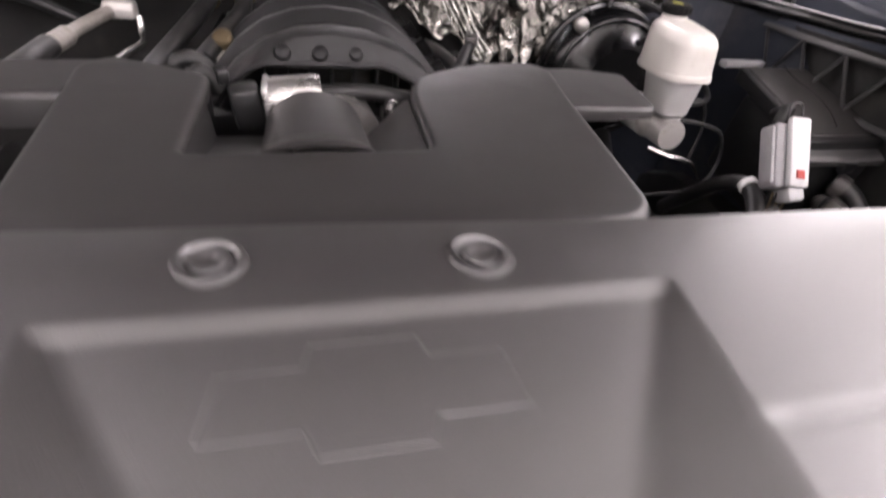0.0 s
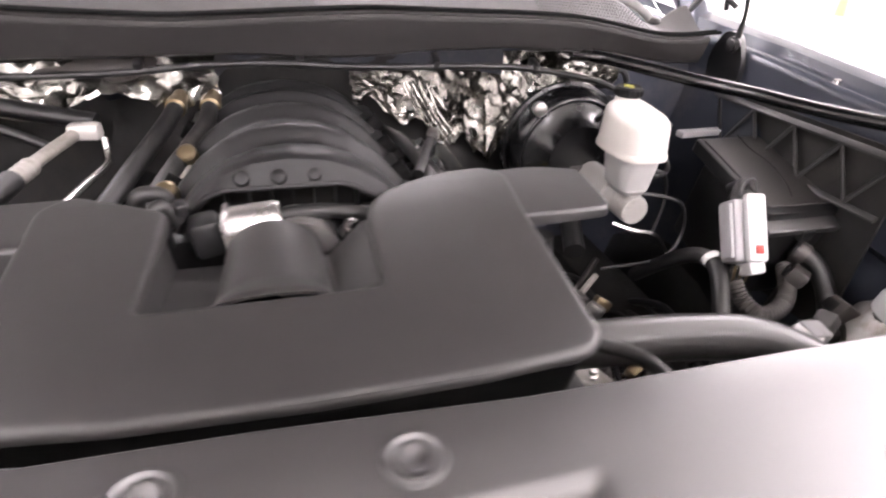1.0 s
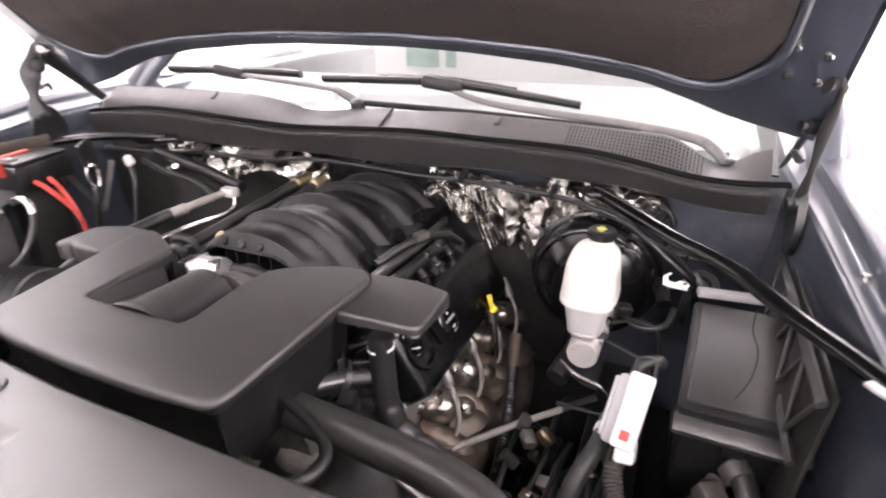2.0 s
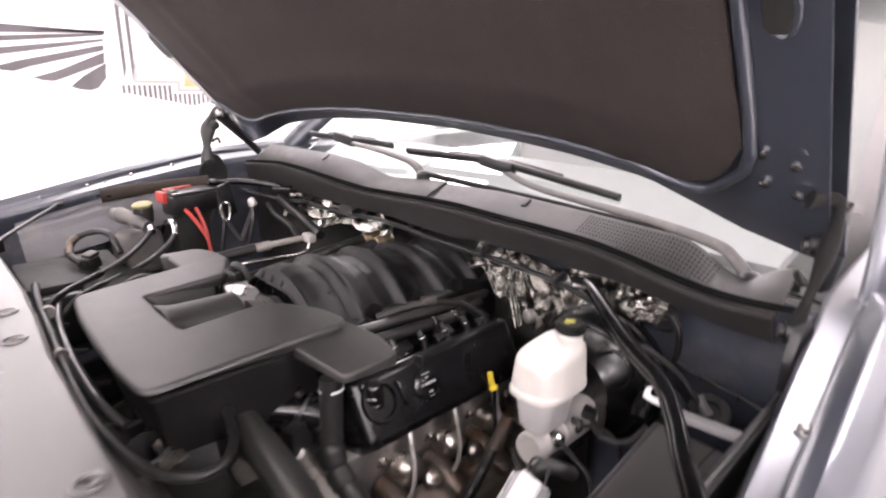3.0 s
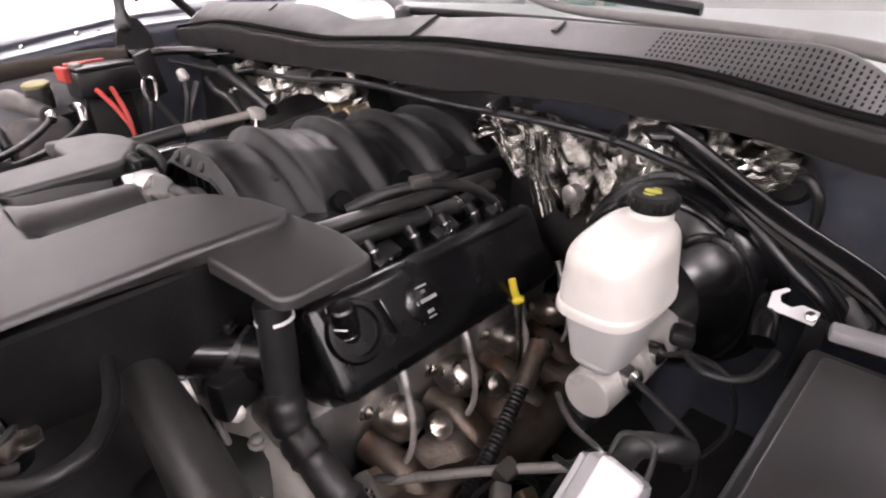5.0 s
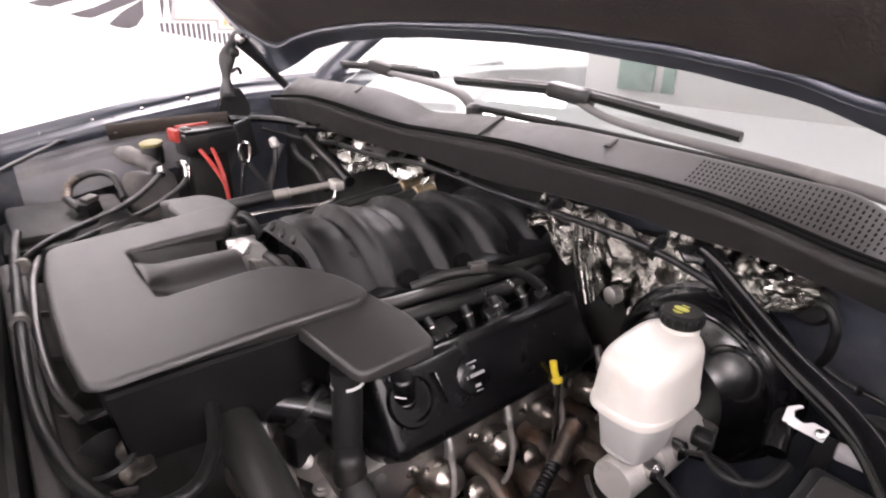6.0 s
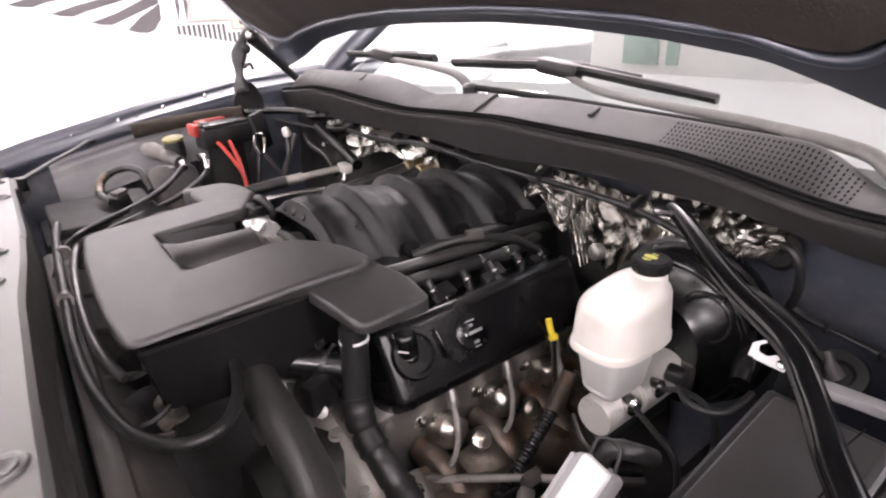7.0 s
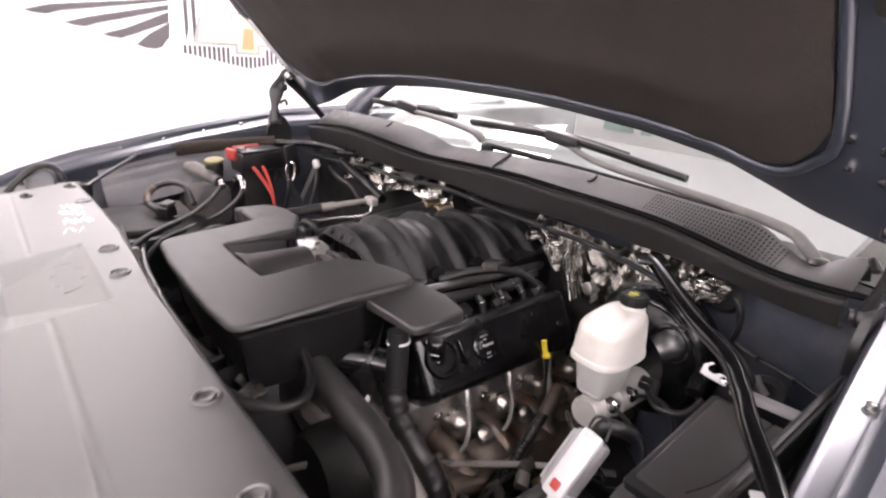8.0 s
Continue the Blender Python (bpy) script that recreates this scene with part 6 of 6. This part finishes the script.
part("hose", tube([(0.605, -0.145, 0.865), (0.618, -0.175, 0.835), (0.62, -0.20, 0.79), (0.61, -0.23, 0.73)], 0.009, 10), M_BLACK, ch)
part("ferrule", tube([(0.619, -0.195, 0.80), (0.615, -0.22, 0.755)], 0.0125, 12, ribs=0.15, rib_step=0.008), M_ALU, ch)
part("clamp", tube([(0.600, -0.128, 0.871), (0.599, -0.138, 0.868)], 0.0142, 14, raw=True), M_PRINT, ch)
cr = thing("corner_conduit", "grey brown corrugated conduit loop under the connector", "wiring")
part("conduit", tube([(0.618, -0.165, 0.85), (0.622, -0.185, 0.83), (0.634, -0.210, 0.818), (0.66, -0.212, 0.818), (0.69, -0.200, 0.82), (0.723, -0.171, 0.825), (0.745, -0.135, 0.84)], 0.0125, 12, ribs=0.16, rib_step=0.006), M_FAN, cr)
part("elbow", tube([(0.755, -0.13, 0.87), (0.775, -0.16, 0.855), (0.775, -0.20, 0.815), (0.745, -0.235, 0.785), (0.70, -0.25, 0.77)], 0.0145, 12), M_RUBBER, cr)
part("collar", tube([(0.757, -0.133, 0.868), (0.766, -0.147, 0.862)], 0.019, 14, raw=True), M_FAN, cr)
hl = thing("lamp_housing", "grey round back of the headlamp with ribbed rim", "headlamp")
part("drum", lathe([(0.03, -0.02), (0.045, 0.0), (0.060, 0.012), (0.064, 0.03), (0.068, 0.032), (0.068, 0.04), (0.064, 0.042), (0.064, 0.06), (0.070, 0.062), (0.070, 0.09)], along((0.745, -0.275, 0.80), (0.86, -0.34, 0.80)), 32), M_ALU, hl)
part("plug", box((0.05, 0.035, 0.03), (0.72, -0.255, 0.80), (0, 0, -28), 0.006), M_FAN, hl)
part("body", box((0.16, 0.20, 0.20), (0.80, -0.42, 0.84), bevel=0.03), M_BLACK, hl)
wcap = thing("washer_cap", "pale round filler cap in the front corner", "cap")
part("cap", lathe([(0.036, -0.02), (0.038, 0.0), (0.036, 0.012), (0.026, 0.020), (0.001, 0.022)], pose(0.775, -0.305, 0.872, 12, 8, 0), 28), M_WHITEP, wcap)
part("neck", lathe([(0.028, -0.14), (0.030, -0.02)], pose(0.775, -0.305, 0.872, 12, 8, 0), 20), M_FAN, wcap)
sm = thing("corner_relay", "small pale relay cap low in the corner", "connector")
part("cap", lathe([(0.020, -0.05), (0.022, 0.0), (0.018, 0.010), (0.001, 0.012)], pose(0.632, -0.29, 0.838, 10, 0, 0), 20), M_WHITEP, sm)
for k, q in enumerate(((0.46, -0.02, 0.74), (0.475, -0.05, 0.735), (0.50, -0.03, 0.73), (0.455, -0.09, 0.72), (0.52, -0.10, 0.70), (0.49, -0.16, 0.69))):
    cl = thing("wire_connector", "small dull wiring connector low in the bay", "connector", group="low connectors")
    part("shell", box((0.022, 0.030, 0.020), q, (15 * k, 20, 40 * k), 0.004), (M_FAN, M_ALU, M_BRASS)[k % 3], cl)
    part("lead", tube([q, (q[0] + 0.02, q[1] + 0.03, q[2] - 0.03), (q[0] + 0.01, q[1] + 0.05, q[2] - 0.10)], 0.005, 8), M_BLACK, cl)
shaft = thing("steering_shaft", "dull grey steel steering shaft running forward", "rod")
part("shaft", tube([(0.56, 0.10, 0.735), (0.434, -0.021, 0.722), (0.335, -0.125, 0.715)], 0.0065, 12), M_FAN, shaft)
part("sleeve", tube([(0.52, 0.17, 0.82), (0.49, 0.07, 0.78)], 0.02, 12), M_RUBBER, shaft)

# wires and brackets deep beside the exhaust
rng = random.Random(4)
for k in range(9):
    x, y, z = 0.41 + 0.025 * k, -0.24 + 0.20 * rng.random(), 0.66 + 0.05 * rng.random()
    lw = thing("lower_wire", "dull taped wire running low in the bay", "wiring", group="low wires")
    part("run", tube([(x, y - 0.10, z - 0.03), (x + 0.03 * rng.uniform(-1, 1), y, z), (x + 0.03 * rng.uniform(-1, 1), y + 0.12, z + 0.02), (x + 0.02, y + 0.24, z - 0.05)], 0.0045 + 0.003 * rng.random(), 8, 6, wob=0.2), (M_TAPE, M_BLACK, M_RUBBER)[k % 3], lw)
    part("tie", tube([(x, y, z - 0.002), (x + 0.003, y + 0.012, z + 0.001)], 0.010, 10, raw=True), M_FAN, lw)
for k in range(7):
    q = (0.42 + 0.026 * k, -0.20 + 0.22 * rng.random(), 0.665 + 0.03 * rng.random())
    lb = thing("lower_bracket", "small dirty metal bracket with bolt low in the bay", "bracket", group="low brackets")
    part("plate", box((0.030, 0.018, 0.005), q, (rng.uniform(-40, 40), rng.uniform(-40, 40), rng.uniform(0, 180)), 0.0015), (M_ALU, M_RUST)[k % 2], lb)
    part("bolt", lathe([(0.007, 0), (0.007, 0.006), (0.004, 0.008)], along(q, (0.8, -0.5, 1.3)), 8), M_STEEL, lb)

# harness and mount on the firewall beside the brace
fh = thing("firewall_harness", "thin taped harness clipped along the blue firewall", "wiring")
part("run", tube([(0.632, 0.262, 0.985), (0.66, 0.268, 0.972), (0.71, 0.272, 0.962), (0.76, 0.272, 0.952), (0.81, 0.262, 0.94)], 0.0034, 8, 6, wob=0.35), M_RUBBER, fh)
for x in (0.675, 0.735, 0.785):
    part("clip", box((0.007, 0.010, 0.012), (x, 0.268, 0.968 - 0.2 * (x - 0.675)), (20, 0, 30), 0.003), M_BLACK, fh)
part("branch", tube([(0.575, 0.186, 1.030), (0.62, 0.205, 1.012), (0.661, 0.222, 0.980), (0.690, 0.225, 0.950), (0.700, 0.228, 0.935)], 0.0050, 10), M_RUBBER, fh)
mt = thing("strut_mount", "dirty round strut mount with rubber boot", "car part")
part("ring", lathe([(0.014, 0.0), (0.030, 0.0), (0.033, 0.004), (0.030, 0.008), (0.018, 0.008), (0.014, 0.003)], along((0.705, 0.245, 0.925), (0.72, 0.0, 1.25)), 28), M_RUBBER, mt)
part("boot", tube([(0.690, 0.235, 0.955), (0.698, 0.228, 0.945), (0.708, 0.228, 0.932)], lambda t: 0.006 + 0.004 * t, 10), M_DUST, mt)
# clamps on the thin hose beside the shield
for x, y, z in ((-0.30, -0.452, 0.973), (-0.10, -0.470, 0.965)):
    part("clamp", tube([(x, y, z), (x + 0.012, y - 0.001, z - 0.0004)], 0.0125, 12, raw=True), M_WIRE, h2)
part("second_hose", tube([(-0.36, -0.425, 0.965), (-0.25, -0.445, 0.958), (-0.08, -0.455, 0.95), (0.06, -0.452, 0.94), (0.12, -0.435, 0.92)], 0.0065, 10), M_HOSE, h2, "thinner parallel hose")
for x, y in ((0.06, -0.415), (0.175, -0.425)):
    sk = thing("fan_socket", "dusty grey moulded socket on the fan shroud", "car part", group="fan shroud sockets")
    part("cup", lathe([(0.018, -0.06), (0.030, -0.01), (0.034, 0.0), (0.030, 0.003), (0.024, -0.01), (0.014, -0.05)], pose(x, y, 0.905, 12, 10, 0), 20), M_RUBBER, sk)
    part("tab", crumple(sheet(lambda u, v: (x - 0.012 + 0.062 * u, y + 0.008 + 0.03 * v, 0.900 + 0.006 * math.sin(5 * u + 2 * v)), 12, 8, 0.002), 0.006, 60, 3), M_HEAT, sk, "crumpled metal tab")

# end of the passenger fender beside the shield
arch = thing("corner_lamp", "grey lamp adjuster under a black arched bezel", "headlamp")
part("arch", tube([(-0.735, -0.640, 1.015), (-0.745, -0.610, 1.045), (-0.750, -0.575, 1.072), (-0.750, -0.545, 1.078), (-0.745, -0.525, 1.066), (-0.735, -0.515, 1.040)], 0.0085, 12, flat=0.7), M_BLACK, arch)
part("dish", lathe([(0.034, -0.02), (0.034, 0.0), (0.030, 0.006), (0.022, 0.002), (0.012, 0.001), (0.001, 0.003)], along((-0.742, -0.565, 1.040), (-0.55, -0.60, 1.10)), 28), M_LEDGE, arch, "grey round adjuster")
part("shelf", prism(round_corners([(-0.80, -0.66), (-0.655, -0.66), (-0.665, -0.49), (-0.80, -0.47)], 0.015), 0.985, 1.022, 0.006, 2), M_FAN, arch, "grey moulded shelf")
stay = thing("thin_rod", "thin black rod between fender rail and shield", "rod")
part("rod", tube([(-0.862, -0.318, 1.072), (-0.80, -0.358, 1.066), (-0.70, -0.425, 1.058), (-0.615, -0.480, 1.050)], 0.0048, 10), M_BLACK, stay)
part("end_clip", box((0.022, 0.018, 0.012), (-0.862, -0.316, 1.070), (0, 0, 30), 0.003), M_BLACK, stay)
part("end_clip", box((0.020, 0.014, 0.030), (-0.612, -0.482, 1.040), (0, 0, 30), 0.003), M_BLACK, stay)

# hose pair beside the manifold
vh = thing("vapour_hose", "grey dusty vapour hose pair beside the manifold", "hose")
part("hose", tube([(0.172, -0.005, 0.985), (0.195, 0.045, 1.000), (0.214, 0.085, 1.004), (0.226, 0.120, 1.000), (0.238, 0.165, 0.985), (0.246, 0.205, 0.955)], 0.0080, 12), M_RUBBER, vh)
part("connector", box((0.018, 0.030, 0.016), (0.216, 0.088, 1.010), (0, 0, -20), 0.004), M_FAN, vh)
# front corner plugs beside the headlamp
for k, (q, size, m) in enumerate((((0.645, -0.286, 0.835), (0.036, 0.030, 0.034), M_GREYP), ((0.735, -0.170, 0.845), (0.034, 0.028, 0.026), M_FAN), ((0.738, -0.250, 0.835), (0.040, 0.030, 0.028), M_FAN), ((0.700, -0.262, 0.832), (0.026, 0.030, 0.024), M_DUST), ((0.480, -0.300, 0.80), (0.040, 0.026, 0.022), M_GREYP))):
    cp = thing("corner_plug", "dusty wiring plug with leads in the front corner", "connector", group="corner plugs")
    part("shell", box(size, q, (10 + 12 * k, 8, 35 * k), 0.005), m, cp)
    part("collar", box((size[0] * 0.7, size[1] * 1.25, size[2] * 0.7), (q[0] + 0.004, q[1] + 0.006, q[2] - 0.004), (10 + 12 * k, 8, 35 * k), 0.003), M_BLACK, cp)
    for d in (-0.006, 0.006):
        part("lead", tube([(q[0] + d, q[1], q[2] - 0.008), (q[0] + d * 2 + 0.012, q[1] + 0.020, q[2] - 0.03), (q[0] + d, q[1] + 0.030, q[2] - 0.09)], 0.0035, 8), M_TAPE, cp)
